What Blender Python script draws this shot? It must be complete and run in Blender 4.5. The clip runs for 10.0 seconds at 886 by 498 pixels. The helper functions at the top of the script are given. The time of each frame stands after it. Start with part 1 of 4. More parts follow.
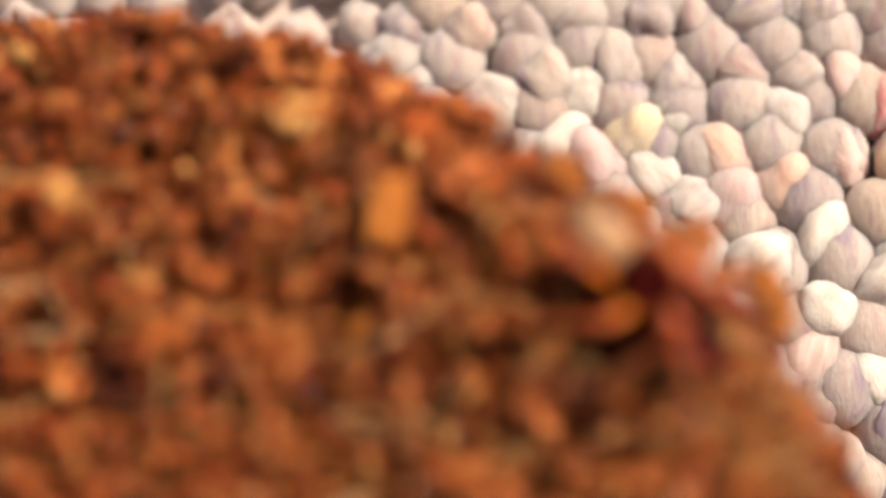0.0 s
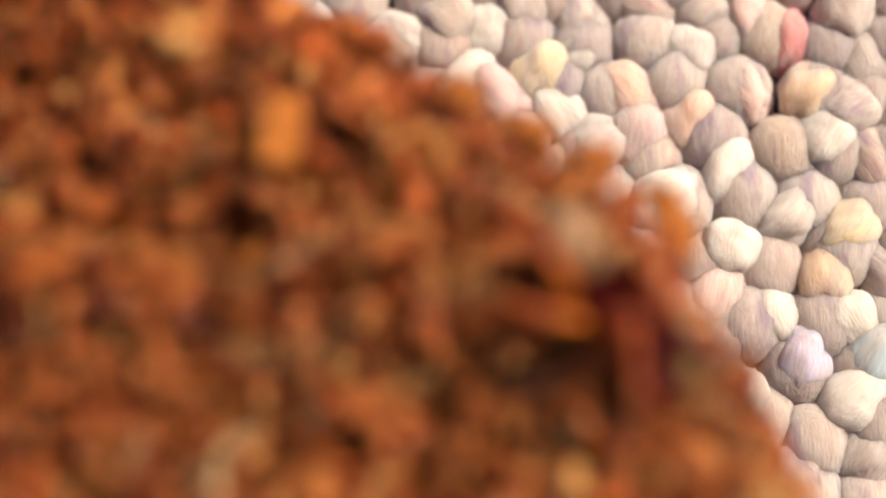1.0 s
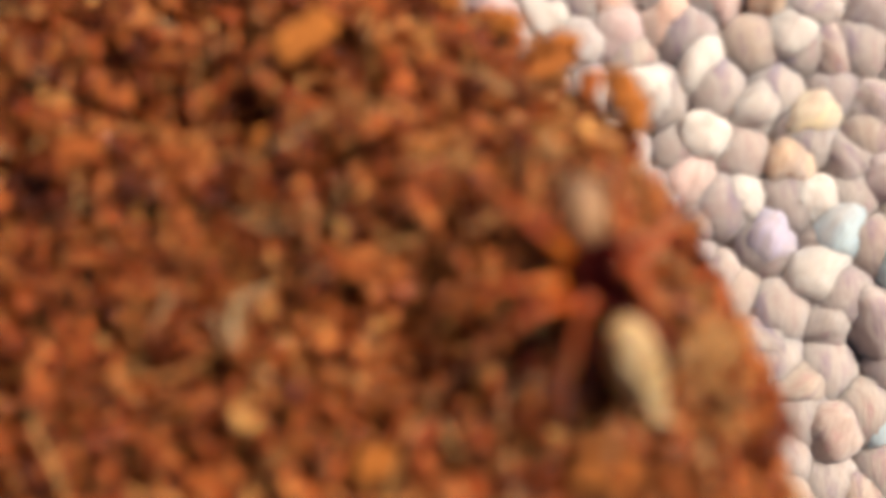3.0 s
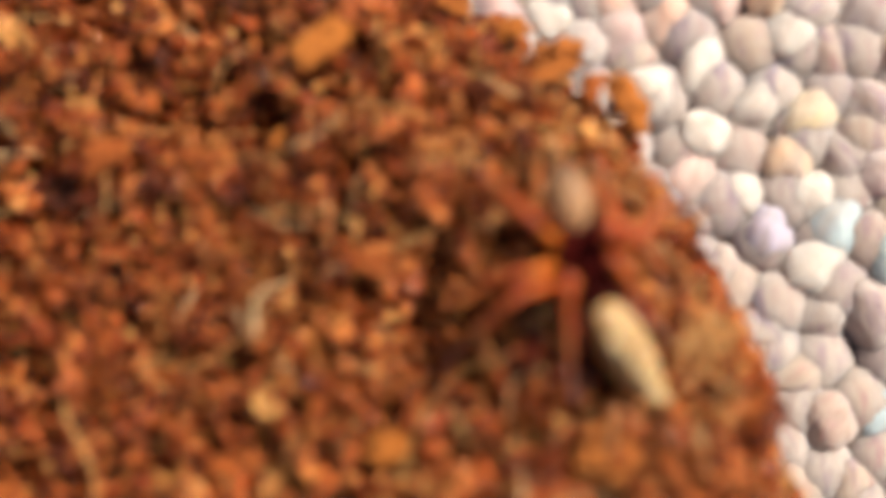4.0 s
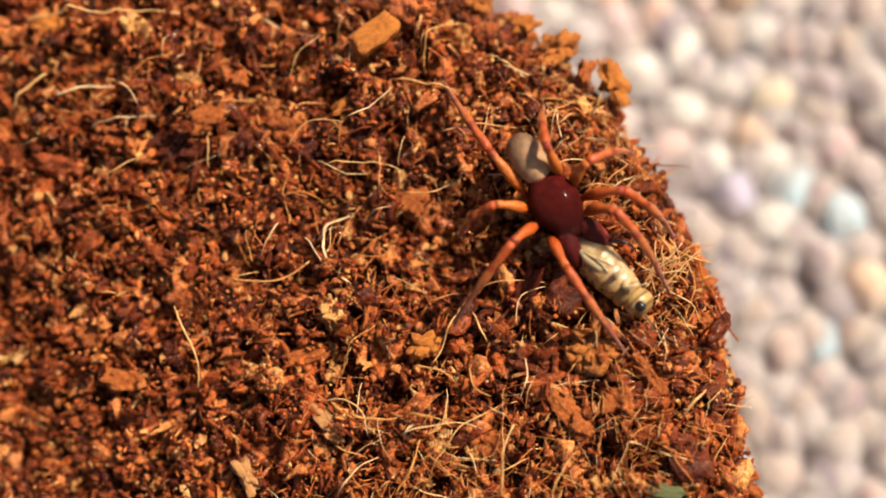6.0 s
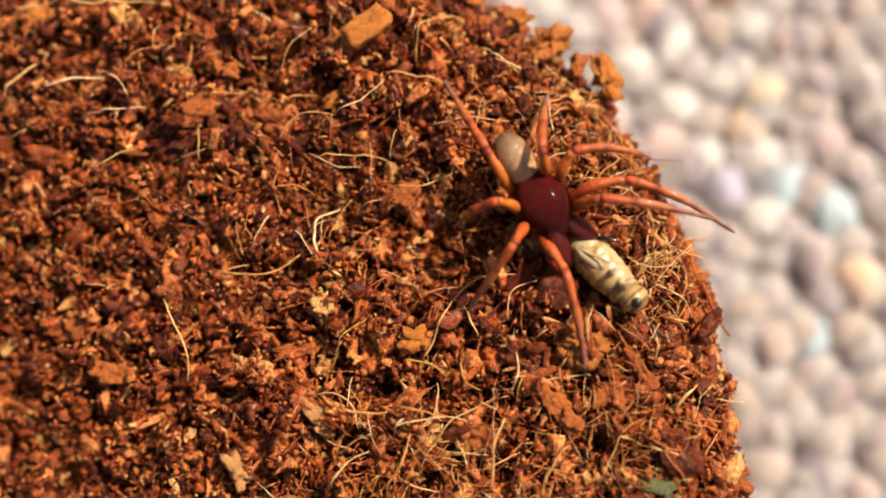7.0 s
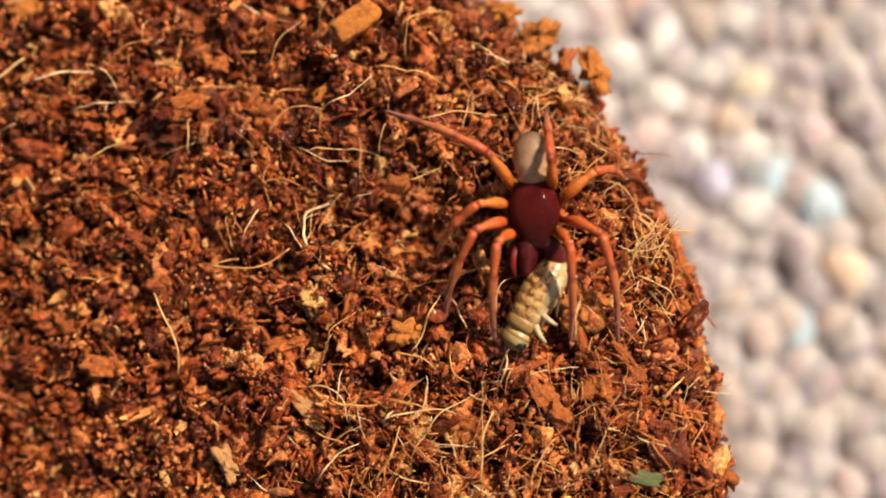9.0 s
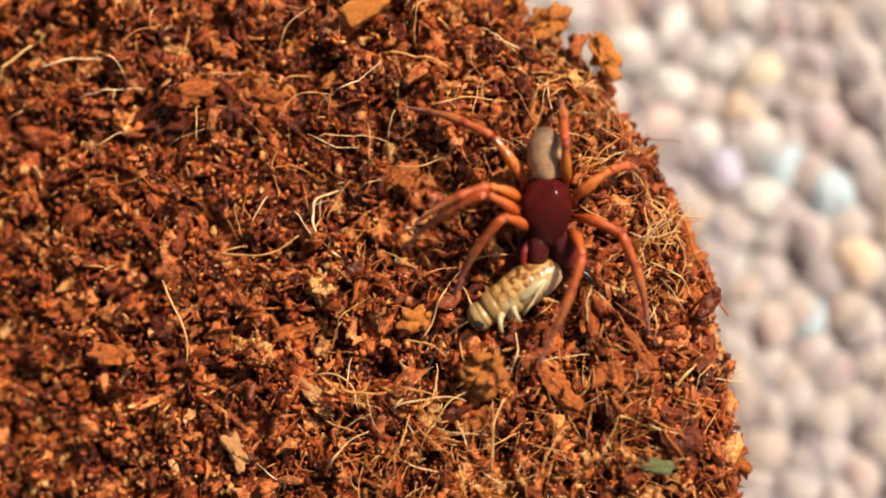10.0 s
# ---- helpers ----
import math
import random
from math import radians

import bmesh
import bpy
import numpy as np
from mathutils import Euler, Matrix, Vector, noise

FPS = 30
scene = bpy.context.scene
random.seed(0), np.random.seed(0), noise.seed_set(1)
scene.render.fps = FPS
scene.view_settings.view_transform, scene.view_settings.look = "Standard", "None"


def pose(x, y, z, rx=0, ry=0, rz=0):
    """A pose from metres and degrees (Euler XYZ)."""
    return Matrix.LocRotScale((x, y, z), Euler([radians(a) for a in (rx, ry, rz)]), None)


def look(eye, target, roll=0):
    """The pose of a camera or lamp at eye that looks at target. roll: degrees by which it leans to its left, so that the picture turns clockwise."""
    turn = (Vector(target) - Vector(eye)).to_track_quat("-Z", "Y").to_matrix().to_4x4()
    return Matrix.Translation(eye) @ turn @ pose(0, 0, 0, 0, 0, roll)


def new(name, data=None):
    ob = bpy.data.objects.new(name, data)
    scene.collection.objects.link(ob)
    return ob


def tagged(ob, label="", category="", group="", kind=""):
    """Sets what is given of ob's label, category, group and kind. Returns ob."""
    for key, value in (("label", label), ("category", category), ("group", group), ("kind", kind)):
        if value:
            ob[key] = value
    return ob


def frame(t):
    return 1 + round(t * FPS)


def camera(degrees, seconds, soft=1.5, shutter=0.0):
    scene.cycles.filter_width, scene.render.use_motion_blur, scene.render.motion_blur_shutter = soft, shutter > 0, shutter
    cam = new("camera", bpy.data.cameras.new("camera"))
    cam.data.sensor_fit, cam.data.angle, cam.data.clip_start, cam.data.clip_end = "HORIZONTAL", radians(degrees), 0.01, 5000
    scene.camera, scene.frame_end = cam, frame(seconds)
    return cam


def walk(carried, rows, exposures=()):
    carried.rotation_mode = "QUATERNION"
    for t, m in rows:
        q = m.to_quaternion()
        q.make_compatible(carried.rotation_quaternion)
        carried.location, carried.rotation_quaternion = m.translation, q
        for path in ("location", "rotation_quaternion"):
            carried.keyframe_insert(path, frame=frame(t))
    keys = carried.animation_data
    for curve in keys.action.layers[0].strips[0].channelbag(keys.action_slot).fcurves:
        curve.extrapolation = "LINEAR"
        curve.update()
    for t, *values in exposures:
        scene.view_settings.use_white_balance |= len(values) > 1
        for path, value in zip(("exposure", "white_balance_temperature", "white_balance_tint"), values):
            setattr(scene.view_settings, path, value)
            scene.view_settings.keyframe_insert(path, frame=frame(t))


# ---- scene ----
cam = camera(40, 10.0, soft=1.8, shutter=0.4)
cam.data.dof.use_dof = True
cam.data.dof.focus_distance = 0.0948
cam.data.dof.aperture_fstop = 9.4
PATH = [
    (0.0, pose(-0.00454, 0.01336, 0.09926, 13.601, 6.955, 1.780)),
    (0.5, pose(-0.00456, 0.01250, 0.09736, 12.605, 4.122, 1.461)),
    (1.0, pose(-0.00377, 0.01152, 0.09639, 12.076, 3.208, 0.344)),
    (1.5, pose(-0.00296, 0.01090, 0.09853, 11.565, 4.382, -0.587)),
    (2.0, pose(-0.00430, 0.01038, 0.10049, 10.042, 4.626, -0.142)),
    (2.5, pose(-0.00254, 0.00864, 0.10289, 10.109, 3.265, -0.825)),
    (3.0, pose(-0.00076, 0.00641, 0.10478, 8.816, 4.636, -0.705)),
    (3.2, pose(-0.00078, 0.00682, 0.10527, 8.626, 4.968, -0.615)),
    (4.3, pose(-0.00059, 0.00445, 0.11339, 8.567, 4.971, -0.787)),
    (4.5, pose(-0.00225, 0.00233, 0.12534, 9.470, 6.262, -0.124)),
    (5.0, pose(-0.00001, 0.00048, 0.13325, 9.546, 5.861, 0.041)),
    (5.5, pose(0.00000, 0.00000, 0.13087, 8.197, 5.460, -0.000)),
    (7.0, pose(-0.00022, -0.00046, 0.12971, 7.608, 4.789, 0.247)),
    (7.5, pose(-0.00012, -0.00018, 0.12995, 7.587, 4.313, 0.252)),
    (8.0, pose(-0.00003, -0.00053, 0.12971, 7.455, 4.358, 0.260)),
    (8.5, pose(0.00003, -0.00084, 0.12975, 7.463, 4.527, 0.246)),
    (9.0, pose(-0.00028, -0.00007, 0.13037, 7.015, 4.212, 0.118)),
    (9.5, pose(-0.00027, -0.00092, 0.12992, 7.170, 4.542, 0.132)),
    (10.0, pose(-0.00055, -0.00089, 0.12963, 6.934, 4.564, 0.064)),
]
walk(cam, PATH, exposures=[(0.0, 0.42, 6900, 15), (1.2, 0.37, 6900, 15), (2.2, 0.25, 6750, 14), (3.2, 0.30, 6550, 14), (4.4, 0.42, 6500, 11), (10.0, 0.43, 6450, 10)])

# ---- light: direct sun on the floor of a bright room, open sky above ----
SUN_ELEVATION, SUN_AZIMUTH = 46.0, 52.0    # degrees; the azimuth clockwise from +y
world = bpy.data.worlds.new("sky")
scene.world = world
world.use_nodes = True
sky = world.node_tree.nodes.new("ShaderNodeTexSky")
sky.sky_type = "NISHITA"
sky.sun_disc = False
sky.air_density, sky.dust_density, sky.ozone_density = 0.8, 5.0, 0.6
sky.sun_elevation, sky.sun_rotation = radians(SUN_ELEVATION), radians(SUN_AZIMUTH)
world.node_tree.links.new(sky.outputs[0], world.node_tree.nodes["Background"].inputs[0])
world.node_tree.nodes["Background"].inputs[1].default_value = 0.066
sun = new("sun", bpy.data.lights.new("sun", "SUN"))
sun.data.energy, sun.data.angle, sun.data.color = 5.0, radians(0.8), (1.0, 0.86, 0.70)
e, a = radians(SUN_ELEVATION), radians(SUN_AZIMUTH)
sun.matrix_world = look((math.sin(a) * math.cos(e), math.cos(a) * math.cos(e), math.sin(e)), (0, 0, 0))

# ---- sizes, in millimetres ----
MM = 0.001
TOP = 34.7                       # mean height of the soil's top
CX, CY, RADIUS = -34.5, -5.8, 49.5   # axis and radius of the soil plug
rng = np.random.default_rng(7)


# ---- materials ----
def material(name):
    m = bpy.data.materials.new(name)
    m.use_nodes = True
    return m, m.node_tree, m.node_tree.nodes["Principled BSDF"]


def ramp(tree, source, stops):
    r = tree.nodes.new("ShaderNodeValToRGB")
    while len(r.color_ramp.elements) < len(stops):
        r.color_ramp.elements.new(0.5)
    for el, (p, c) in zip(r.color_ramp.elements, stops):
        el.position, el.color = p, (*c, 1)
    tree.links.new(source, r.inputs[0])
    return r.outputs[0]


def noise_of(tree, size_mm, detail=4.0, rough=0.6, stretch=None):
    """Noise in object space with features of about size_mm."""
    co = tree.nodes.new("ShaderNodeTexCoord").outputs["Object"]
    if stretch:
        mp = tree.nodes.new("ShaderNodeMapping")
        mp.inputs["Scale"].default_value = stretch
        tree.links.new(co, mp.inputs[0])
        co = mp.outputs[0]
    n = tree.nodes.new("ShaderNodeTexNoise")
    n.inputs["Scale"].default_value = 1.0 / (size_mm * MM)
    n.inputs["Detail"].default_value, n.inputs["Roughness"].default_value = detail, rough
    tree.links.new(co, n.inputs["Vector"])
    return n.outputs["Fac"]


def mixed(tree, fac, a, b, kind="MIX"):
    m = tree.nodes.new("ShaderNodeMix")
    m.data_type, m.blend_type = "RGBA", kind
    for sock, v in ((m.inputs["Factor"], fac), (m.inputs["A"], a), (m.inputs["B"], b)):
        if isinstance(v, bpy.types.NodeSocket):
            tree.links.new(v, sock)
        else:
            sock.default_value = v if isinstance(v, float) else (*v, 1)
    return m.outputs["Result"]


def bumped(tree, bsdf, height, depth_mm, strength=1.0):
    b = tree.nodes.new("ShaderNodeBump")
    b.inputs["Distance"].default_value, b.inputs["Strength"].default_value = depth_mm * MM, strength
    tree.links.new(height, b.inputs["Height"])
    tree.links.new(b.outputs[0], bsdf.inputs["Normal"])


def random_of(tree, per_island):
    if per_island:
        return tree.nodes.new("ShaderNodeNewGeometry").outputs["Random Per Island"]
    return tree.nodes.new("ShaderNodeObjectInfo").outputs["Random"]


COIR = [(0.0, (0.115, 0.022, 0.007)), (0.2, (0.215, 0.045, 0.011)), (0.45, (0.43, 0.100, 0.022)),
        (0.7, (0.63, 0.193, 0.052)), (0.9, (0.76, 0.318, 0.100)), (1.0, (0.84, 0.519, 0.192))]
CHAFF = [(0.0, (0.13, 0.024, 0.008)), (0.3, (0.31, 0.073, 0.017)), (0.6, (0.54, 0.157, 0.040)), (0.85, (0.68, 0.265, 0.094)), (1.0, (0.80, 0.519, 0.204))]


def coir_material(name, per_island, stops=COIR):
    m, tree, bsdf = material(name)
    base = ramp(tree, random_of(tree, per_island), stops)
    patch = ramp(tree, noise_of(tree, 5.0, 2), [(0.36, (0.62, 0.52, 0.45)), (0.62, (1.15, 1.15, 1.12))])
    blotch = ramp(tree, noise_of(tree, 0.6), [(0.34, (0.40, 0.31, 0.26)), (0.60, (1.25, 1.2, 1.15))])
    speck = ramp(tree, noise_of(tree, 0.16, 3, 0.7), [(0.36, (0.50, 0.42, 0.36)), (0.6, (1.15, 1.15, 1.15))])
    both = mixed(tree, 1.0, blotch, speck, "MULTIPLY")
    tree.links.new(mixed(tree, 1.0, mixed(tree, 1.0, base, patch, "MULTIPLY"), both, "MULTIPLY"), bsdf.inputs["Base Color"])
    damp = noise_of(tree, 1.3)
    tree.links.new(ramp(tree, damp, [(0.48, (0.16, 0.16, 0.16)), (0.60, (0.65, 0.65, 0.65))]), bsdf.inputs["Roughness"])
    tree.links.new(ramp(tree, damp, [(0.50, (0.7, 0.7, 0.7)), (0.60, (0.12, 0.12, 0.12))]), bsdf.inputs["Specular IOR Level"])
    bsdf.inputs["Specular Tint"].default_value = (1.0, 0.84, 0.72, 1)
    bsdf.inputs["Subsurface Weight"].default_value = 0.18
    bsdf.inputs["Subsurface Radius"].default_value = (0.5 * MM, 0.12 * MM, 0.04 * MM)
    bsdf.inputs["Subsurface Scale"].default_value = 1.0
    bumped(tree, bsdf, noise_of(tree, 0.3, 5, 0.7), 0.3)
    return m


def fibre_material(name, per_island, stops):
    m, tree, bsdf = material(name)
    base = ramp(tree, random_of(tree, per_island), stops)
    blotch = ramp(tree, noise_of(tree, 0.8), [(0.3, (0.6, 0.5, 0.42)), (0.7, (1.1, 1.1, 1.1))])
    tree.links.new(mixed(tree, 1.0, base, blotch, "MULTIPLY"), bsdf.inputs["Base Color"])
    bsdf.inputs["Roughness"].default_value = 0.45
    bsdf.inputs["Specular IOR Level"].default_value = 0.3
    bumped(tree, bsdf, noise_of(tree, 0.1, 3), 0.04)
    return m


FIBRES = [(0.0, (0.20, 0.036, 0.005)), (0.5, (0.42, 0.095, 0.012)), (0.85, (0.58, 0.18, 0.03)), (1.0, (0.72, 0.34, 0.09))]
PALE = [(0.0, (0.62, 0.29, 0.075)), (0.5, (0.78, 0.48, 0.18)), (1.0, (0.88, 0.68, 0.39))]
mat_grain = coir_material("coir grains", True)
mat_flakes = coir_material("coir chaff", True, CHAFF)
mat_grain_single = coir_material("coir grain", False)
mat_fibre = fibre_material("coir fibres", True, FIBRES)
mat_tuft = fibre_material("pale coir tuft", True, [(0.0, (0.34, 0.085, 0.012)), (0.45, (0.58, 0.21, 0.04)), (0.8, (0.74, 0.42, 0.14)), (1.0, (0.88, 0.66, 0.36))])
mat_fibre_brown = fibre_material("brown coir fibre", False, FIBRES[:3])
mat_fibre_single = fibre_material("pale coir fibre", False, PALE)

# far darker than the crumbs: shade of the gaps put into the core's colour
mat_core, tree, bsdf = material("gap-shaded packed coir")
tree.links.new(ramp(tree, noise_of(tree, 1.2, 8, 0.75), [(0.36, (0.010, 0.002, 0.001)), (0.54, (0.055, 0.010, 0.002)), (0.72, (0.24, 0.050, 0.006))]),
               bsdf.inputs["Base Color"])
bsdf.inputs["Roughness"].default_value = 0.6
bsdf.inputs["Specular IOR Level"].default_value = 0.25
bumped(tree, bsdf, noise_of(tree, 0.35, 8, 0.7), 0.35)


def chip_material(name, dark, light, rough=0.55, grain=(1, 6, 6)):
    m, tree, bsdf = material(name)
    tree.links.new(ramp(tree, noise_of(tree, 0.9, 6, 0.65, grain), [(0.3, dark), (0.65, light)]), bsdf.inputs["Base Color"])
    bsdf.inputs["Roughness"].default_value = rough
    bsdf.inputs["Specular IOR Level"].default_value = 0.3
    bumped(tree, bsdf, noise_of(tree, 0.4, 6, 0.75, grain), 0.3)
    return m


mat_chip = chip_material("orange husk chip", (0.50, 0.135, 0.020), (0.80, 0.29, 0.050), grain=(2, 4, 4))
mat_clump = chip_material("bright coir clump", (0.44, 0.11, 0.017), (0.74, 0.27, 0.055), 0.5, (3, 3, 3))
mat_flake = chip_material("rust flake", (0.24, 0.046, 0.009), (0.64, 0.185, 0.036), grain=(2, 3, 3))
mat_tan = chip_material("tan chip", (0.50, 0.185, 0.050), (0.76, 0.40, 0.15))
mat_bark = chip_material("red bark", (0.07, 0.008, 0.003), (0.22, 0.028, 0.007), 0.35)
mat_leaf = chip_material("green leaf", (0.11, 0.12, 0.045), (0.24, 0.26, 0.11), 0.4)


def yarn_material(name, colour, vary):
    """Marled wool: strands of several pale colours run along each loop, differently in every loop."""
    m, tree, bsdf = material(name)
    seed = tree.nodes.new("ShaderNodeMath")
    seed.operation = "MULTIPLY"
    seed.inputs[1].default_value = 60.0
    tree.links.new(random_of(tree, vary == "island"), seed.inputs[0])

    def strands(size_mm, stretch, detail=3.0):
        out = noise_of(tree, size_mm, detail, 0.55, stretch)
        out.node.noise_dimensions = "4D"
        tree.links.new(seed.outputs[0], out.node.inputs["W"])
        return out

    yarn = ramp(tree, strands(2.4, (1.5, 0.35, 1.5)), WOOL)
    whole = ramp(tree, random_of(tree, vary == "island"), TONES)
    base = mixed(tree, 1.0, yarn, whole, "MULTIPLY")
    if not vary:
        base = mixed(tree, ramp(tree, strands(3.0, (1.2, 0.4, 1.2), 2.0), [(0.36, (0.35,) * 3), (0.52, (0.95,) * 3)]), base, colour)
    strand = strands(0.55, (2.4, 0.4, 2.4), 4.0)
    hair = ramp(tree, strand, [(0.32, (0.92, 0.90, 0.90)), (0.60, (1.04, 1.04, 1.04))])
    tree.links.new(mixed(tree, 1.0, base, hair, "MULTIPLY"), bsdf.inputs["Base Color"])
    bsdf.inputs["Roughness"].default_value = 0.95
    bsdf.inputs["Specular IOR Level"].default_value = 0.15
    bsdf.inputs["Sheen Weight"].default_value = 0.35
    bsdf.inputs["Subsurface Weight"].default_value = 0.7
    bsdf.inputs["Subsurface Radius"].default_value = (4.2 * MM, 3.4 * MM, 2.9 * MM)
    bsdf.inputs["Subsurface Scale"].default_value = 1.0
    bumped(tree, bsdf, strand, 0.2)
    return m


TONES = [(0.0, (0.691, 0.673, 0.710)), (0.2, (0.772, 0.736, 0.727)), (0.45, (0.826, 0.808, 0.795)), (0.7, (0.853, 0.844, 0.830)), (0.88, (0.844, 0.772, 0.691)), (1.0, (0.817, 0.736, 0.718))]
WOOL = [(0.26, (0.31, 0.33, 0.41)), (0.34, (0.39, 0.325, 0.375)), (0.41, (0.48, 0.42, 0.41)), (0.48, (0.55, 0.505, 0.475)), (0.54, (0.53, 0.475, 0.435)), (0.61, (0.51, 0.43, 0.40)), (0.67, (0.48, 0.34, 0.34)), (0.74, (0.37, 0.44, 0.50))]
mat_wool = yarn_material("cream wool", WOOL, "object")
mat_wool_many = yarn_material("cream wool pile", WOOL, "island")
TINTS = {"rose": (0.630, 0.243, 0.252), "peach": (0.666, 0.450, 0.360), "tan": (0.630, 0.459, 0.324), "blush": (0.675, 0.495, 0.450), "lavender": (0.513, 0.477, 0.594),
         "blue": (0.450, 0.576, 0.612), "mauve": (0.522, 0.396, 0.387), "grey": (0.594, 0.540, 0.504), "straw": (0.684, 0.567, 0.378),
         "white": (0.640, 0.598, 0.540)}
mat_tint = {k: yarn_material(k + " wool", c, "") for k, c in TINTS.items()}
mat_backing, tree, bsdf = material("carpet backing")
tree.links.new(ramp(tree, noise_of(tree, 5, 5), [(0.3, (0.46, 0.38, 0.35)), (0.7, (0.60, 0.52, 0.47))]), bsdf.inputs["Base Color"])
bsdf.inputs["Roughness"].default_value = 0.95


def body_material(name, stops, axis=1, lo=-3.0, hi=3.0, rough=0.25, coat=0.0, sss=0.0, mottled=0.25, size=0.5, bump=0.02):
    """Colour along one axis of the part (millimetres lo to hi), mottled."""
    m, tree, bsdf = material(name)
    co = tree.nodes.new("ShaderNodeTexCoord").outputs["Object"]
    sep = tree.nodes.new("ShaderNodeSeparateXYZ")
    tree.links.new(co, sep.inputs[0])
    rg = tree.nodes.new("ShaderNodeMapRange")
    rg.inputs["From Min"].default_value, rg.inputs["From Max"].default_value = lo * MM, hi * MM
    tree.links.new(sep.outputs[axis], rg.inputs[0])
    base = ramp(tree, rg.outputs[0], stops)
    blotch = ramp(tree, noise_of(tree, size, 4), [(0.3, (1 - mottled,) * 3), (0.7, (1 + mottled * 0.6,) * 3)])
    tree.links.new(mixed(tree, 1.0, base, blotch, "MULTIPLY"), bsdf.inputs["Base Color"])
    bsdf.inputs["Roughness"].default_value = rough
    bsdf.inputs["Coat Weight"].default_value = coat
    bsdf.inputs["Coat Roughness"].default_value = 0.12
    bsdf.inputs["Specular IOR Level"].default_value = 0.35
    if sss:
        bsdf.inputs["Subsurface Weight"].default_value = sss
        bsdf.inputs["Subsurface Radius"].default_value = (0.9 * MM, 0.35 * MM, 0.15 * MM)
        bsdf.inputs["Subsurface Scale"].default_value = 0.6
    bumped(tree, bsdf, noise_of(tree, 0.12, 4), bump)
    return m


mat_carapace = body_material("dark red shell", [(0, (0.082, 0.0036, 0.0030)), (0.5, (0.066, 0.0028, 0.0024)), (1, (0.020, 0.0014, 0.0015))], 1, -3, 3, 0.40, 0.03, 0.0, 0.6, 0.7, 0.22)
mat_abdomen = body_material("beige abdomen", [(0, (0.11, 0.058, 0.030)), (0.25, (0.18, 0.098, 0.049)), (0.55, (0.35, 0.195, 0.094)), (1, (0.48, 0.28, 0.14))], 1, -4.9, -0.9, 0.45, 0.06, 0.15, 0.35, 0.5, 0.06)
mat_carapace.node_tree.nodes["Principled BSDF"].inputs["Specular IOR Level"].default_value = 0.24
mat_carapace.node_tree.nodes["Principled BSDF"].inputs["Specular Tint"].default_value = (1.0, 0.45, 0.38, 1)
mat_jaw = body_material("glossy dark jaw", [(0, (0.055, 0.0022, 0.0020)), (1, (0.085, 0.0045, 0.004))], 1, 0, 3, 0.30, 0.06, 0.0, 0.4, 0.5, 0.16)
mat_jaw.node_tree.nodes["Principled BSDF"].inputs["Specular Tint"].default_value = (1.0, 0.62, 0.58, 1)
mat_palp = body_material("dark red feeler", [(0, (0.16, 0.010, 0.005)), (1, (0.26, 0.020, 0.008))], 1, 2, 5, 0.33, 0.2, 0.25, 0.35, 0.4, 0.06)
mat_fang = body_material("dark fang", [(0, (0.05, 0.004, 0.004)), (1, (0.012, 0.002, 0.002))], 1, 0, 1.5, 0.15, 0.6)
mat_femur_hind = body_material("orange leg", [(0, (0.40, 0.07, 0.008)), (0.5, (0.56, 0.15, 0.016)), (0.88, (0.54, 0.14, 0.02)), (1, (0.26, 0.03, 0.008))], 0, 0, 4.6, 0.30, 0.45, 0.35, 0.38, 0.35, 0.08)
mat_femur_front = body_material("red orange leg", [(0, (0.27, 0.024, 0.008)), (0.45, (0.50, 0.095, 0.014)), (0.88, (0.50, 0.115, 0.02)), (1, (0.28, 0.03, 0.01))], 0, 0, 4.6, 0.30, 0.45, 0.35, 0.38, 0.35, 0.08)
mat_shin = body_material("reddish shin", [(0, (0.42, 0.075, 0.016)), (0.22, (0.45, 0.10, 0.022)), (0.27, (0.24, 0.032, 0.010)), (0.33, (0.45, 0.125, 0.030)), (0.55, (0.40, 0.130, 0.050)), (0.62, (0.24, 0.06, 0.035)), (0.7, (0.34, 0.125, 0.07)), (0.85, (0.26, 0.11, 0.085)), (1, (0.22, 0.10, 0.08))], 0, 0, 9.0, 0.36, 0.2, 0.4, 0.32, 0.4, 0.05)
mat_eye = body_material("black eye", [(0, (0.008, 0.006, 0.005)), (1, (0.02, 0.015, 0.01))], 1, -1, 1, 0.1, 0.6)
mat_cricket, tree, bsdf = material("mottled cream cricket body")
patch = ramp(tree, noise_of(tree, 0.42, 4, 0.6), [(0.44, (0.499, 0.303, 0.105)), (0.52, (0.378, 0.180, 0.047)), (0.60, (0.146, 0.051, 0.012))])
cream = ramp(tree, noise_of(tree, 0.9, 5, 0.65), [(0.36, (0.292, 0.164, 0.055)), (0.46, (0.447, 0.299, 0.129)), (0.60, (0.533, 0.402, 0.226))])
sep = tree.nodes.new("ShaderNodeSeparateXYZ")
tree.links.new(tree.nodes.new("ShaderNodeTexCoord").outputs["Object"], sep.inputs[0])
rg = tree.nodes.new("ShaderNodeMapRange")
rg.inputs["From Min"].default_value, rg.inputs["From Max"].default_value = 0.15 * MM, 0.8 * MM
tree.links.new(sep.outputs[2], rg.inputs[0])
tree.links.new(mixed(tree, rg.outputs[0], cream, patch), bsdf.inputs["Base Color"])
bsdf.inputs["Roughness"].default_value = 0.3
bsdf.inputs["Subsurface Weight"].default_value = 0.6
bsdf.inputs["Subsurface Scale"].default_value = 1.0
bsdf.inputs["Subsurface Radius"].default_value = (0.9 * MM, 0.5 * MM, 0.22 * MM)
bumped(tree, bsdf, noise_of(tree, 0.3, 4), 0.03)
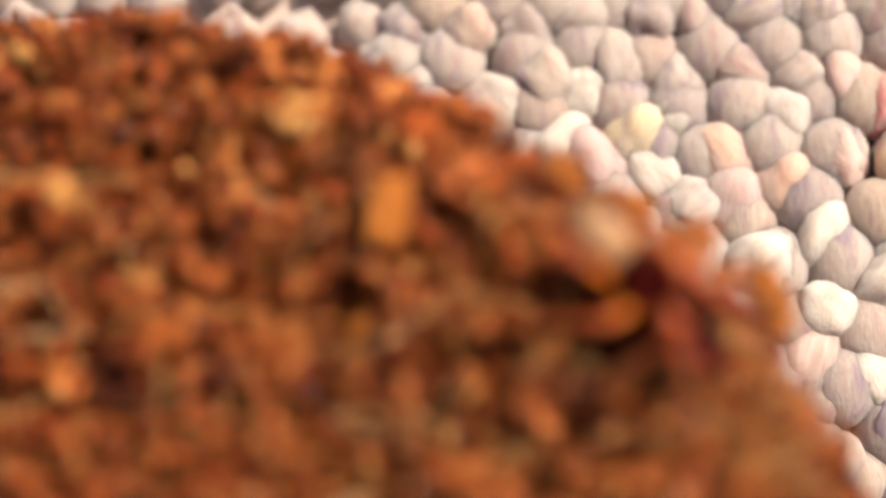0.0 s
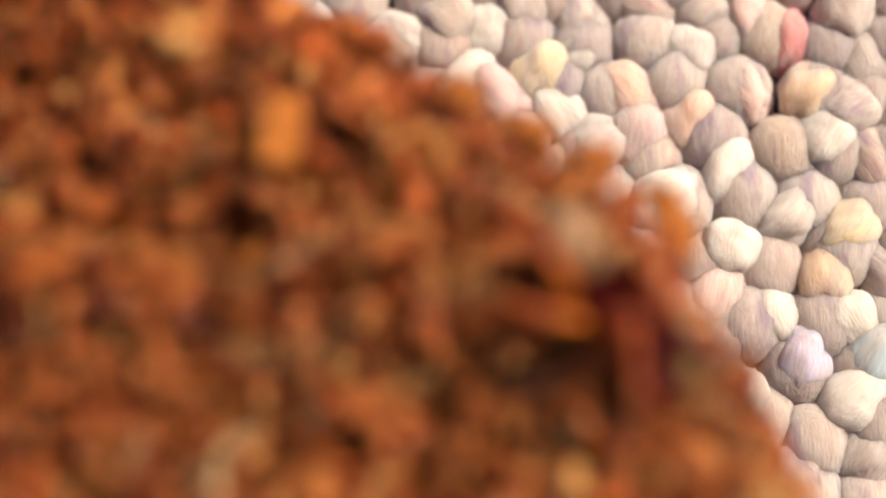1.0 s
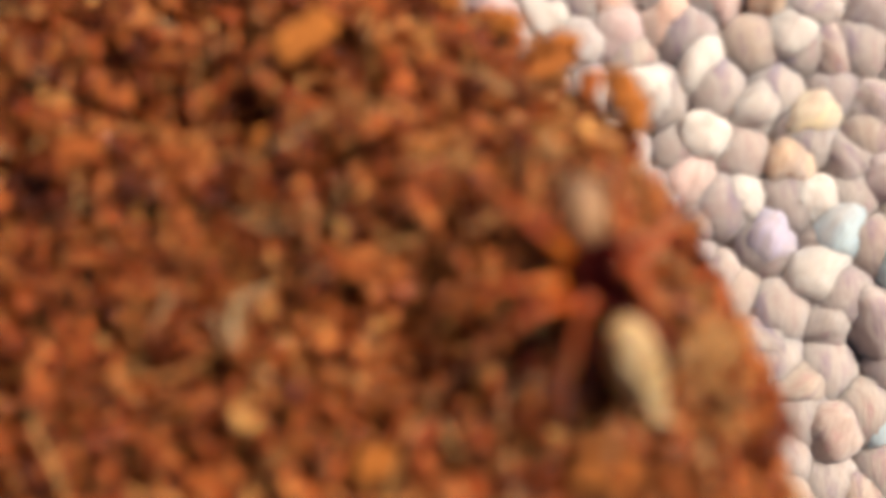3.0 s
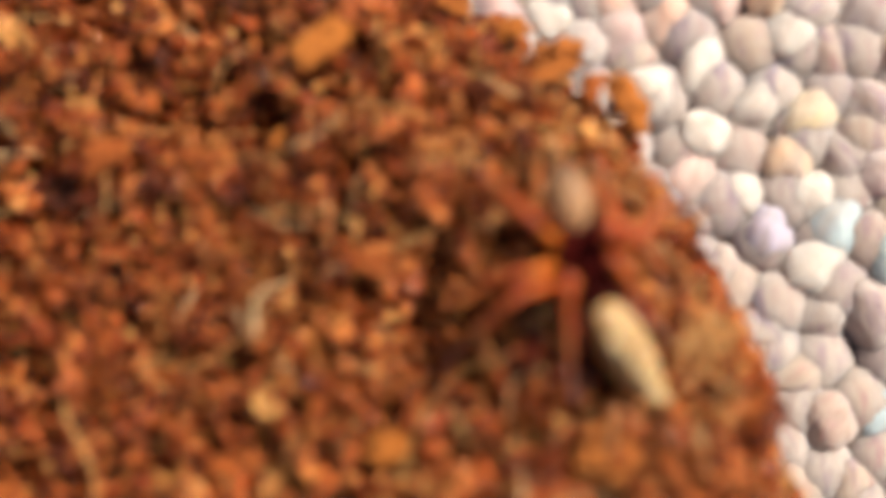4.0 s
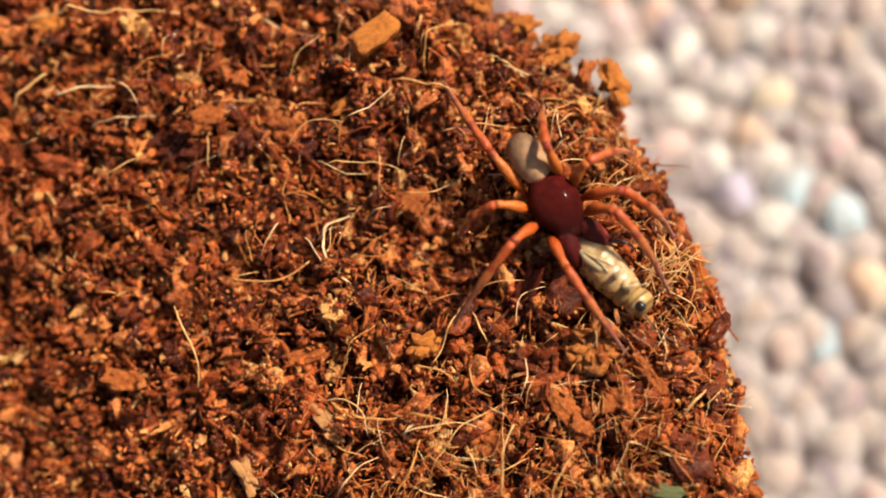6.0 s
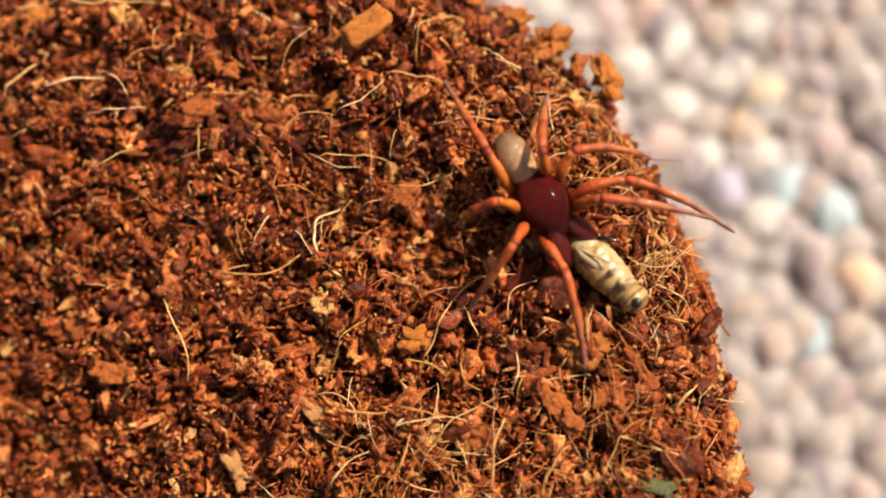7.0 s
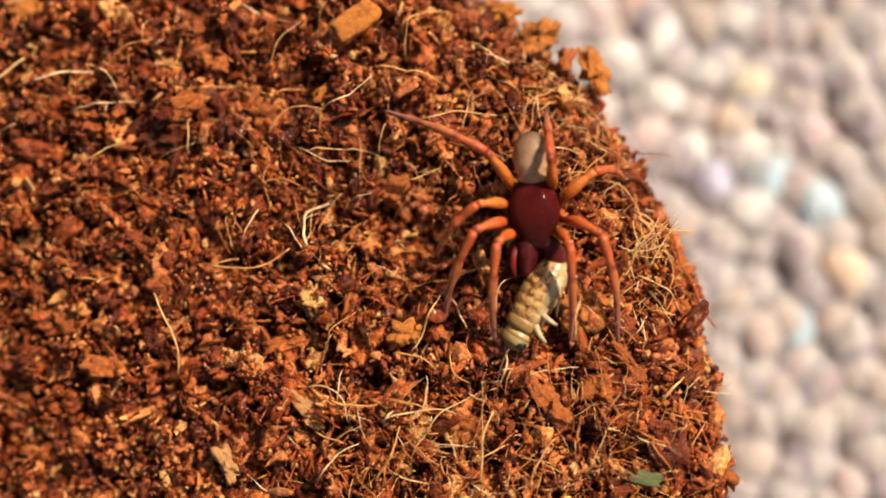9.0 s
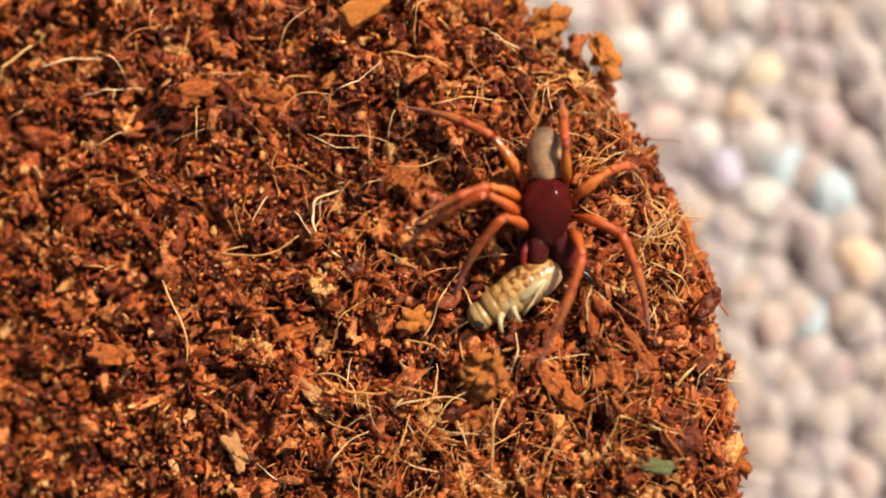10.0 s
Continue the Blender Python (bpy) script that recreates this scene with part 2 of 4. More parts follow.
mat_cricket_head = body_material("striped cricket head", [(0, (0.377, 0.238, 0.084)), (0.30, (0.459, 0.302, 0.114)), (0.40, (0.139, 0.065, 0.018)), (0.48, (0.459, 0.302, 0.114)), (0.66, (0.443, 0.288, 0.102)), (0.74, (0.115, 0.054, 0.015)), (0.82, (0.328, 0.194, 0.066)), (1, (0.295, 0.166, 0.054))], 1, -1.0, 1.2, 0.3, 0.2, 0.1, 0.2, 0.4)
mat_limb = body_material("pale limb", [(0, (0.50, 0.39, 0.21)), (1, (0.40, 0.26, 0.11))], 0, 0, 5, 0.4, 0.2, 0.1, 0.2)
mat_line = body_material("dark mark", [(0, (0.10, 0.05, 0.02)), (1, (0.13, 0.07, 0.03))], 1, -4, 4, 0.5)


# ---- mesh tools; all shapes are given in millimetres ----
def mesh_of(name, verts, faces, mat, smooth=True):
    me = bpy.data.meshes.new(name)
    me.from_pydata([tuple(float(c) * MM for c in v) for v in verts], [], [tuple(f) for f in faces])
    me.materials.append(mat)
    if smooth:
        me.polygons.foreach_set("use_smooth", [True] * len(me.polygons))
    me.update()
    return me


def part(name, data, parent, label="", at=None):
    ob = new(name, data)
    ob.parent = parent
    if at is not None:
        ob.matrix_basis = at
    return tagged(ob, label)


def at_mm(x, y, z, rx=0, ry=0, rz=0):
    return pose(x * MM, y * MM, z * MM, rx, ry, rz)


def tube(points, radii, sides=8, flat=1.0):
    """A closed tube along points, with a radius at each."""
    P, verts, faces = [Vector(p) for p in points], [], []
    side = None
    for i, p in enumerate(P):
        d = (P[min(i + 1, len(P) - 1)] - P[max(i - 1, 0)]).normalized()
        if side is None:
            side = d.orthogonal().normalized()
        side = (side - d * side.dot(d)).normalized()
        up = d.cross(side)
        for k in range(sides):
            w = 2 * math.pi * k / sides
            verts.append(p + (side * math.cos(w) + up * math.sin(w) * flat) * radii[i])
    for i in range(len(P) - 1):
        for k in range(sides):
            a, b = i * sides + k, i * sides + (k + 1) % sides
            faces.append((a, b, b + sides, a + sides))
    faces.append(tuple(range(sides))[::-1])
    faces.append(tuple(range(len(verts) - sides, len(verts))))
    return verts, faces


def loft(stations, sides=24, power=2.0):
    """A rounded body along y: stations of y, z, half width, half height."""
    verts, faces = [], []
    for y, z, w, hh in stations:
        for k in range(sides):
            q = 2 * math.pi * k / sides
            c, s = math.cos(q), math.sin(q)
            verts.append((w * math.copysign(abs(c) ** (2 / power), c), y, z + hh * math.copysign(abs(s) ** (2 / power), s)))
    n = len(stations)
    for i in range(n - 1):
        for k in range(sides):
            a, b = i * sides + k, i * sides + (k + 1) % sides
            faces.append((a, a + sides, b + sides, b))
    faces.append(tuple(range(sides)))
    faces.append(tuple(range((n - 1) * sides, n * sides))[::-1])
    return verts, faces


def smooth_stations(keys, n=22):
    """Stations between the given ones, by cosine ease, for loft()."""
    ks = np.array(keys, float)
    u = np.linspace(0, 1, n)
    u = 0.5 - 0.5 * np.cos(math.pi * u)
    y = ks[0, 0] + (ks[-1, 0] - ks[0, 0]) * u
    s = np.argsort(ks[:, 0])
    return [(yy, *(float(np.interp(yy, ks[s, 0], ks[s, k])) for k in (1, 2, 3))) for yy in y]


def ball(radius, squash=(1, 1, 1), level=2):
    bm = bmesh.new()
    bmesh.ops.create_icosphere(bm, subdivisions=level, radius=radius)
    verts = [(v.co.x * squash[0], v.co.y * squash[1], v.co.z * squash[2]) for v in bm.verts]
    faces = [[v.index for v in f.verts] for f in bm.faces]
    bm.free()
    return verts, faces


def joined(*shapes):
    verts, faces = [], []
    for v, f in shapes:
        n = len(verts)
        verts += [tuple(c) for c in v]
        faces += [tuple(i + n for i in q) for q in f]
    return verts, faces


def lump(level, rough, seed, squash=(1, 1, 1)):
    """A crumb with an uneven skin: vertices (array) and triangles (array), about 1 across."""
    v, f = ball(0.5, (1, 1, 1), level)
    out = []
    for p in v:
        q = Vector(p)
        k = 1 + rough * (noise.noise(q * 3.1 + Vector((seed, 0, 0))) * 0.9 + noise.noise(q * 7.3 + Vector((0, seed, 0))) * 0.5 + noise.noise(q * 16 + Vector((0, 0, seed))) * 0.25)
        out.append([q.x * k * squash[0], q.y * k * squash[1], q.z * k * squash[2]])
    return np.array(out), np.array(f)


def rim(w):
    """Radius of the plug towards the angle w: it bulges a little on one side."""
    u = min(1.0, max(0.0, (math.degrees(w) - 62.0) / 26.0))
    return RADIUS + 1.5 * u * u * (3 - 2 * u) * (1.0 if w < 2.2 else 0.0)


def soil_height(x, y):
    """Height of the soil's crumbs at x, y."""
    r = math.hypot(x - CX, y - CY)
    calm = 2.1 - 1.1 * math.exp(-((x - 1.0) ** 2 + (y - 12.0) ** 2) / 70.0)
    z = TOP + 0.75 * noise.noise(Vector((x * 0.09, y * 0.09, 3.0))) + 0.7 * noise.noise(Vector((x * 0.25, y * 0.25, 8.0))) + calm * 1.15 * noise.noise(Vector((x * 0.42, y * 0.42, 14.0))) + 0.65 * noise.noise(Vector((x * 0.95, y * 0.95, 17.0)))
    z -= 1.9 * math.exp(-((x + 9.5) ** 2 / 30.0 + (y - 12.5) ** 2 / 22.0))        # a hollow beside the spider
    fall = max(0.0, -((x + 24.0) * 0.8 + (y - 4.0) * 0.6))
    z -= 0.23 * fall * fall / (fall + 4.0)                                          # the top is dished
    edge = rim(math.atan2(y - CY, x - CX)) + (0.6 * noise.noise(Vector((x * 0.12, y * 0.12, 20.0))) + 0.8 * noise.noise(Vector((x * 0.42, y * 0.42, 31.0)))) - r
    if edge < 9.0:
        z -= 3.0 * ((9.0 - max(edge, 0.0)) / 9.0) ** 1.8      # the top falls away towards the rim
    if edge < 3.0:
        z -= 2.0 * ((3.0 - max(edge, 0.0)) / 3.0) ** 2.2
    return z


# ---- carpet: backing sheet and wool loops ----
def build_carpet():
    n = 40
    verts, faces = [], []
    for j in range(n + 1):
        for i in range(n + 1):
            verts.append((18 + (2 * i / n - 1) * 111, 25 + (2 * j / n - 1) * 103, -4.2))
    for j in range(n):
        for i in range(n):
            a = j * (n + 1) + i
            faces.append((a, a + 1, a + n + 2, a + n + 1))
    carpet = tagged(new("floor", mesh_of("floor", verts, faces, mat_backing)), "cream loop-pile wool carpet flecked with pink and blue", "carpet", kind="structure")
    # loop shapes: fat humps of yarn with shallow grooves between the twisted plies
    shapes = []
    for k in range(12):
        yr = random.Random(40 + k)
        wide, long, tall, twist, deep = yr.uniform(2.5, 3.1), yr.uniform(3.0, 3.9), yr.uniform(2.4, 2.9), yr.uniform(0.5, 1.1), yr.uniform(0.07, 0.14)
        v, f = ball(1.0, (1, 1, 1), 4)
        hump = []
        for p in v:
            q = Vector(p)
            w = math.atan2(q.z, q.x)
            groove = abs(math.cos(1.5 * w + 2.2 * twist * q.y + k)) ** 0.7
            r = 1 - deep + deep * groove + 0.16 * noise.noise(q * 1.3 + Vector((k * 3.1, 0, 0))) + 0.045 * noise.noise(q * 4.0 + Vector((0, k * 2.3, 0)))
            hump.append((q.x * wide * r, q.y * long * r, -1.9 + q.z * tall * r))
        shapes.append((hump, f))
    meshes = [mesh_of("wool_loop", v, f, mat_wool) for v, f in shapes]
    tinted = {}
    marked = [("white", -13.3, 50.6), ("white", -5.3, 51.6), ("white", 2.2, 49.8), ("straw", -1.3, 47.8), ("white", -8.3, 45.9), ("mauve", -4.1, 45.4),
              ("peach", 5.4, 46.1), ("grey", 11.4, 49.3), ("rose", 19.0, 50.0), ("blush", 16.5, 52.0), ("blush", 15.6, 46.1), ("tan", 20.8, 45.6),
              ("peach", 11.3, 43.4), ("white", 0.3, 43.7), ("mauve", 6.7, 41.5), ("white", 21.5, 41.8), ("white", 8.3, 36.1), ("white", 14.3, 38.7),
              ("white", 14.2, 32.6), ("blush", 12.4, 28.7), ("grey", 3.6, 41.7), ("white", 18.7, 35.0), ("straw", 23.9, 34.0), ("tan", 21.3, 30.6),
              ("white", 17.5, 26.5), ("white", 23.4, 26.4), ("lavender", 19.5, 22.8), ("white", 23.5, 20.1), ("blue", 25.4, 23.2), ("blue", 29.8, 21.3),
              ("blue", 27.5, 7.4), ("mauve", 29.4, 28.3), ("tan", 32.3, 13.2)]
    spots = [(x, y, t) for t, x, y in marked]
    lrng = random.Random(5)
    grid = []
    for j in range(-21, 22):
        for i in range(-20, 21):
            grid.append((18 + i * 5.3 + (j % 2) * 2.65 + lrng.uniform(-1.1, 1.1), 25 + j * 4.75 + lrng.uniform(-1.0, 1.0)))
    for x, y in grid:
        if all((x - sx) ** 2 + (y - sy) ** 2 > 3.5 ** 2 for sx, sy, _ in spots[:len(marked)]):
            spots.append((x, y, ""))
    many_v, many_f, count = [], [], 0
    v, f = ball(0.5, (1, 1, 1), 2)
    for j in range(-11, 12):
        for i in range(-8, 9):
            x, y = 18 + (i + 0.5) * 5.3 + (j % 2) * 2.65 + lrng.uniform(-1, 1), 25 + (j + 0.4) * 4.75 + lrng.uniform(-1, 1)
            low, n0 = lrng.uniform(-2.6, -2.0), len(many_v)
            many_v += [(x + p[0] * 6.6, y + p[1] * 7.0, low + p[2] * 5.2) for p in v]
            many_f += [tuple(k + n0 for k in q) for q in f]
    for x, y, tint in spots:
        inside = math.hypot(x - CX, y - CY) < RADIUS - 6
        near = -16 < x < 48 and -22 < y < 68 and not inside
        turn, big = lrng.uniform(-55, 55), lrng.uniform(0.86, 1.14)
        m = at_mm(x, y, lrng.uniform(-0.6, 0.4) - (1.2 if inside else 0), lrng.uniform(-14, 14), lrng.uniform(-14, 14), turn)
        k = lrng.randrange(12)
        if near and count < 300:
            data = meshes[k]
            if tint:
                if (tint, k) not in tinted:
                    tinted[tint, k] = mesh_of("wool_loop", *shapes[k], mat_tint[tint])
                data = tinted[tint, k]
            part("wool_loop", data, carpet, (tint + " wool loop") if tint else "", m @ Matrix.Scale(big, 4))
            count += 1
        else:
            mm = m @ Matrix.Scale(big, 4)
            n0 = len(many_v)
            v, f = ball(0.5, (1, 1, 1), 1)
            many_v += [tuple((mm @ (Vector((p[0] * 5.7, p[1] * 6.9, p[2] * 5.6 - 2.6)) * MM)) / MM) for p in v]
            many_f += [tuple(i + n0 for i in q) for q in f]
    tagged(part("pile", mesh_of("pile", many_v, many_f, mat_wool_many), carpet), kind="stuff")


# ---- the soil plug ----
def scatter(shapes, places, sizes, turns, mat, name, smooth=True):
    """Crumbs joined into one mesh: shapes as (verts, tris), one at each place."""
    V, F, n0 = [], [], 0
    for i in range(len(places)):
        v, f = shapes[i % len(shapes)]
        a, b, c = turns[i]
        r = np.array(Euler((a, b, c)).to_matrix())
        V.append((v * sizes[i]) @ r.T + places[i])
        F.append(f + n0)
        n0 += len(v)
    V, F = np.concatenate(V) * MM, np.concatenate(F)
    me = bpy.data.meshes.new(name)
    me.vertices.add(len(V))
    me.vertices.foreach_set("co", V.astype(np.float32).ravel())
    me.loops.add(F.size)
    me.loops.foreach_set("vertex_index", F.astype(np.int32).ravel())
    me.polygons.add(len(F))
    me.polygons.foreach_set("loop_start", np.arange(0, F.size, 3, dtype=np.int32))
    me.update(calc_edges=True)
    me.polygons.foreach_set("use_smooth", [smooth] * len(F))
    me.materials.append(mat)
    return me


def shard(seed, aspect, thick):
    """An angular broken flake, about 1 long: vertices (array) and triangles (array)."""
    srng = random.Random(seed)
    n = srng.randrange(5, 8)
    low, high = [], []
    for k in range(n):
        w = 2 * math.pi * (k + srng.uniform(-0.3, 0.3)) / n
        r = 0.5 * srng.uniform(0.65, 1.2)
        x, y = r * math.cos(w), r * math.sin(w) * aspect
        bend = 0.25 * x * x + srng.uniform(-0.04, 0.04)
        low.append((x * srng.uniform(0.85, 1.1), y * srng.uniform(0.85, 1.1), bend - thick / 2))
        high.append((x, y, bend + thick / 2 * srng.uniform(0.6, 1.3)))
    tris = []
    for k in range(n):
        j = (k + 1) % n
        tris += [(k, j, n + j), (k, n + j, n + k)]
        if 0 < k < n - 1:
            tris += [(0, k + 1, k), (n, n + k, n + k + 1)]
    return np.array(low + high), np.array(tris)


def spots_on_top(n, reach=0.0):
    """Random places on the seen stretch of the top."""
    out = []
    while len(out) < n:
        x, y = rng.uniform(-52, 16), rng.uniform(-22, 46)
        if math.hypot(x - CX, y - CY) < rim(math.atan2(y - CY, x - CX)) + reach + (0.6 * noise.noise(Vector((x * 0.12, y * 0.12, 20.0))) + 0.8 * noise.noise(Vector((x * 0.42, y * 0.42, 31.0)))):
            out.append((x, y))
    return out


def wisp(x1, y1, x2, y2, bow, radius, lift=0.5, arch=0.3, sides=6, n=9):
    """A bent fibre between two places on the soil."""
    a, b = Vector((x1, y1, 0)), Vector((x2, y2, 0))
    d = b - a
    off = Vector((-d.y, d.x, 0))
    pts, rad = [], []
    for i in range(n):
        u = i / (n - 1)
        p = a + d * u + off * bow * 4 * u * (1 - u) + off * 0.015 * math.sin(u * 9 + x1)
        base = soil_height(x1, y1) * (1 - u) + soil_height(x2, y2) * u
        p.z = max(base, soil_height(p.x, p.y)) + lift + arch * math.sin(math.pi * u)
        pts.append(p)
        rad.append(radius * (0.75 + 0.35 * math.sin(math.pi * min(1, u * 1.1 + 0.1))))
    return tube(pts, rad, sides)


def slab(length, width, thick, seed, level=3, rough=0.25, blunt=0.7):
    """A broken chip with blunt edges: the long side along x."""
    v, f = ball(0.5, (1, 1, 1), level)
    out = []
    for p in v:
        q = Vector(p) * 2
        k = max(abs(q.x), abs(q.y), abs(q.z))
        q = q.lerp(q / k, blunt) * 0.5
        w = rough * noise.noise(q * 2.5 + Vector((seed, 0, 0))) + 0.4 * rough * noise.noise(q * 7 + Vector((0, seed, 0)))
        out.append((q.x * (1 + w) * length, q.y * (1 + w * 1.2) * width, (q.z * (1 + w) + 0.12 * noise.noise(Vector((q.x * 4, q.y * 4, seed)))) * thick))
    return out, f


def build_plug():
    plug = tagged(new("soil_plug"), "round plug of damp orange-brown coir soil on a carpet", "soil")
    plug.location = (CX * MM, CY * MM, 0)
    off = Matrix.Translation((-CX * MM, -CY * MM, 0))
    # packed core: a fine uneven top and a rough side, near black as shade between crumbs
    rings, spokes = 150, 260
    verts, faces = [(CX, CY, TOP - 1.2)], []
    for i in range(1, rings + 1):
        for k in range(spokes):
            w = math.pi * (2 * k / spokes - 1)
            r = rim(w) * (i / rings) - 0.5
            x, y = CX + r * math.cos(w), CY + r * math.sin(w)
            z = soil_height(x, y) - 1.15 + 0.45 * noise.noise(Vector((x * 1.1, y * 1.1, 5))) + 0.25 * noise.noise(Vector((x * 2.9, y * 2.9, 9)))
            verts.append((x, y, z))
    for z in (27.0, 20.0, 13.0, 6.0, 0.0):
        for k in range(spokes):
            w = math.pi * (2 * k / spokes - 1)
            r = rim(w) - 1.0 - (TOP - z) * 0.06 + 0.8 * noise.noise(Vector((math.cos(w) * 14, math.sin(w) * 14, z * 0.3)))
            verts.append((CX + r * math.cos(w), CY + r * math.sin(w), z))
    for k in range(spokes):
        faces.append((0, 1 + k, 1 + (k + 1) % spokes))
    for i in range(rings + 4):
        for k in range(spokes):
            a, b = 1 + i * spokes + k, 1 + i * spokes + (k + 1) % spokes
            faces.append((a, a + spokes, b + spokes, b))
    faces.append(tuple(range(len(verts) - spokes, len(verts)))[::-1])
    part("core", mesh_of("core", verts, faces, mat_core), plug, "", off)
    # crumbs: ragged clumps, flat shards and splinters, fine grit, dust
    forms = [(1, 0.75, 0.6), (1, 0.6, 0.3), (1, 0.85, 0.7), (1, 0.32, 0.25), (1, 0.7, 0.35), (1, 0.5, 0.45)]
    ragged = [lump(3, 1.2, 5.9 * k, forms[k % 6]) for k in range(8)]
    for k in range(12):
        v, f = slab(1.0, rng.uniform(0.3, 0.65), rng.uniform(0.25, 0.4), 3.3 * k, 3, 0.6, 0.55)
        ragged.append((np.array(v), np.array(f)))
    coarse = [lump(2, 1.35, 3.7 * k, forms[k % 6]) for k in range(24)]
    round_forms = [(1, 0.85, 0.75), (1, 0.7, 0.6), (1, 0.95, 0.8), (1, 0.6, 0.55)]
    fine = [lump(2, 1.1, 2.3 * k, round_forms[k % 4]) for k in range(24)]
    dust = [lump(1, 0.9, 1.3 * k) for k in range(8)]
    flakes = [shard(60 + k, 0.35 + 0.05 * (k % 9), 0.16 + 0.04 * (k % 4)) for k in range(36)]
    splints = [shard(160 + k, 0.10 + 0.025 * (k % 5), 0.08 + 0.02 * (k % 4)) for k in range(24)]
    for called, shapes, n, lo, hi, sink, skew, loose, tip in (
            ("coarse_coir", ragged, 640, 1.4, 3.4, 0.5, 2.0, 0.35, 0.3), ("loose_coir", coarse, 2600, 0.6, 1.7, 0.45, 1.7, 0.5, 0.3),
            ("coir_grit", fine, 15000, 0.26, 0.95, 0.5, 1.6, 0.55, 0.5), ("coir_dust", dust, 12000, 0.14, 0.40, 0.15, 1.0, 0.5, 1.0),
            ("coir_chaff", flakes, 2600, 0.45, 1.9, 0.15, 2.4, 0.45, 0.4), ("coir_straw", splints, 1700, 0.6, 2.2, 0.0, 2.0, 0.4, 0.25)):
        at = spots_on_top(n, 0.4 if hi < 1.5 else -0.8)
        size = lo + (hi - lo) * rng.random(n) ** skew
        where = np.array([(x, y, soil_height(x, y) - sink + rng.normal() * loose) for x, y in at])
        stretch = size[:, None] * np.stack([rng.uniform(0.9, 1.5, n), rng.uniform(0.7, 1.1, n), rng.uniform(0.7, 1.1, n)], -1)
        turns = rng.uniform(-math.pi, math.pi, (n, 3)) * (tip, tip, 1)
        chaff = called in ("coir_chaff", "coir_straw")
        tagged(part(called, scatter(shapes, where, stretch, turns, mat_flakes if chaff else mat_grain, called, not chaff), plug, "", off), kind="stuff")
    # crumbs on the rim's shoulder
    n = 1500
    ang = rng.uniform(-0.7, 1.9, n)
    depth = rng.random(n) ** 1.3 * 6.0
    where = np.array([(CX + (rim(w) - 0.7 + o - 0.05 * d) * math.cos(w), CY + (rim(w) - 0.7 + o - 0.05 * d) * math.sin(w), TOP - 1.6 - d) for w, d, o in zip(ang, depth, rng.normal(0, 0.32, n))])
    where[:, 2] -= 2.6
    size = 0.5 + 1.3 * rng.random(n) ** 2
    tagged(part("rim_grit", scatter(coarse, where, size[:, None] * np.ones(3), rng.uniform(-3, 3, (n, 3)), mat_grain, "rim_grit"), plug, "", off), kind="stuff")
    # lumps that jut from the rim
    for k in range(26):
        w, sz = -0.15 + 1.5 * rng.random(), rng.uniform(1.2, 2.6)
        r = rim(w) - rng.uniform(0.2, 1.0)
        x, y = CX + r * math.cos(w), CY + r * math.sin(w)
        v, f = ragged[k % 8]
        part("rim_lump", mesh_of("rim_lump", v * sz, f, (mat_flake, mat_grain_single)[k % 2]), plug, "", off @ at_mm(x, y, TOP - rng.uniform(3.4, 4.8), *rng.uniform(-40, 40, 2), rng.uniform(0, 360)))
    # crumbly clods that stand out over the rim: x, y, length, width, turn
    for x, y, l, w, turn, mat in ((4.75, 26.5, 2.6, 1.15, 108, mat_chip), (0.35, 29.7, 2.1, 1.5, 35, mat_clump), (-2.5, 31.8, 1.4, 1.1, 10, mat_chip), (2.5, 27.6, 1.4, 0.9, 70, mat_flake),
                                  (-6.2, 33.9, 1.7, 1.2, 30, mat_clump)):
        v, f = lump(4, 1.5, 2.7 * x + y, (l, w, 0.8 * w))
        part("clod", mesh_of("clod", v * 1.15, f, mat), plug, "", off @ at_mm(x, y, TOP - 2.4, 0, 0, turn))
    # single crumbs near where the spider stands
    singles = [mesh_of("crumb", v, f, mat_grain_single) for v, f in coarse[:10]]
    for x, y in spots_on_top(1400):
        if x > -16 and -8 < y < 28 and len([c for c in plug.children if c.name.startswith("crumb")]) < 230:
            s = 0.9 + 1.5 * rng.random() ** 2
            part("crumb", singles[int(rng.integers(10))], plug, "", off @ at_mm(x, y, soil_height(x, y) - 0.25 * s, *rng.uniform(-30, 30, 2), rng.uniform(0, 360)) @ Matrix.Scale(s, 4))
    # loose fibres and slivers, joined
    shapes = []
    for x, y in spots_on_top(950):
        w, l = rng.uniform(0, 2 * math.pi), 0.8 + 3.4 * rng.random() ** 2
        shapes.append(wisp(x, y, x + l * math.cos(w), y + l * math.sin(w), rng.normal() * 0.035, 0.02 + 0.05 * rng.random() ** 2, rng.uniform(-0.45, 0.35), rng.uniform(-0.1, 0.5), 4, 6))
    for x, y in spots_on_top(1500):
        w, l = rng.uniform(0, 2 * math.pi), 0.4 + 1.1 * rng.random() ** 1.5
        shapes.append(wisp(x, y, x + l * math.cos(w), y + l * math.sin(w), rng.normal() * 0.06, rng.uniform(0.05, 0.13), rng.uniform(-0.5, 0.25), rng.uniform(-0.15, 0.2), 4, 4))
    tagged(part("coir_hair", mesh_of("coir_hair", *joined(*shapes), mat_fibre), plug, "", off), kind="stuff")
    # tufts of pale fibre
    shapes = []
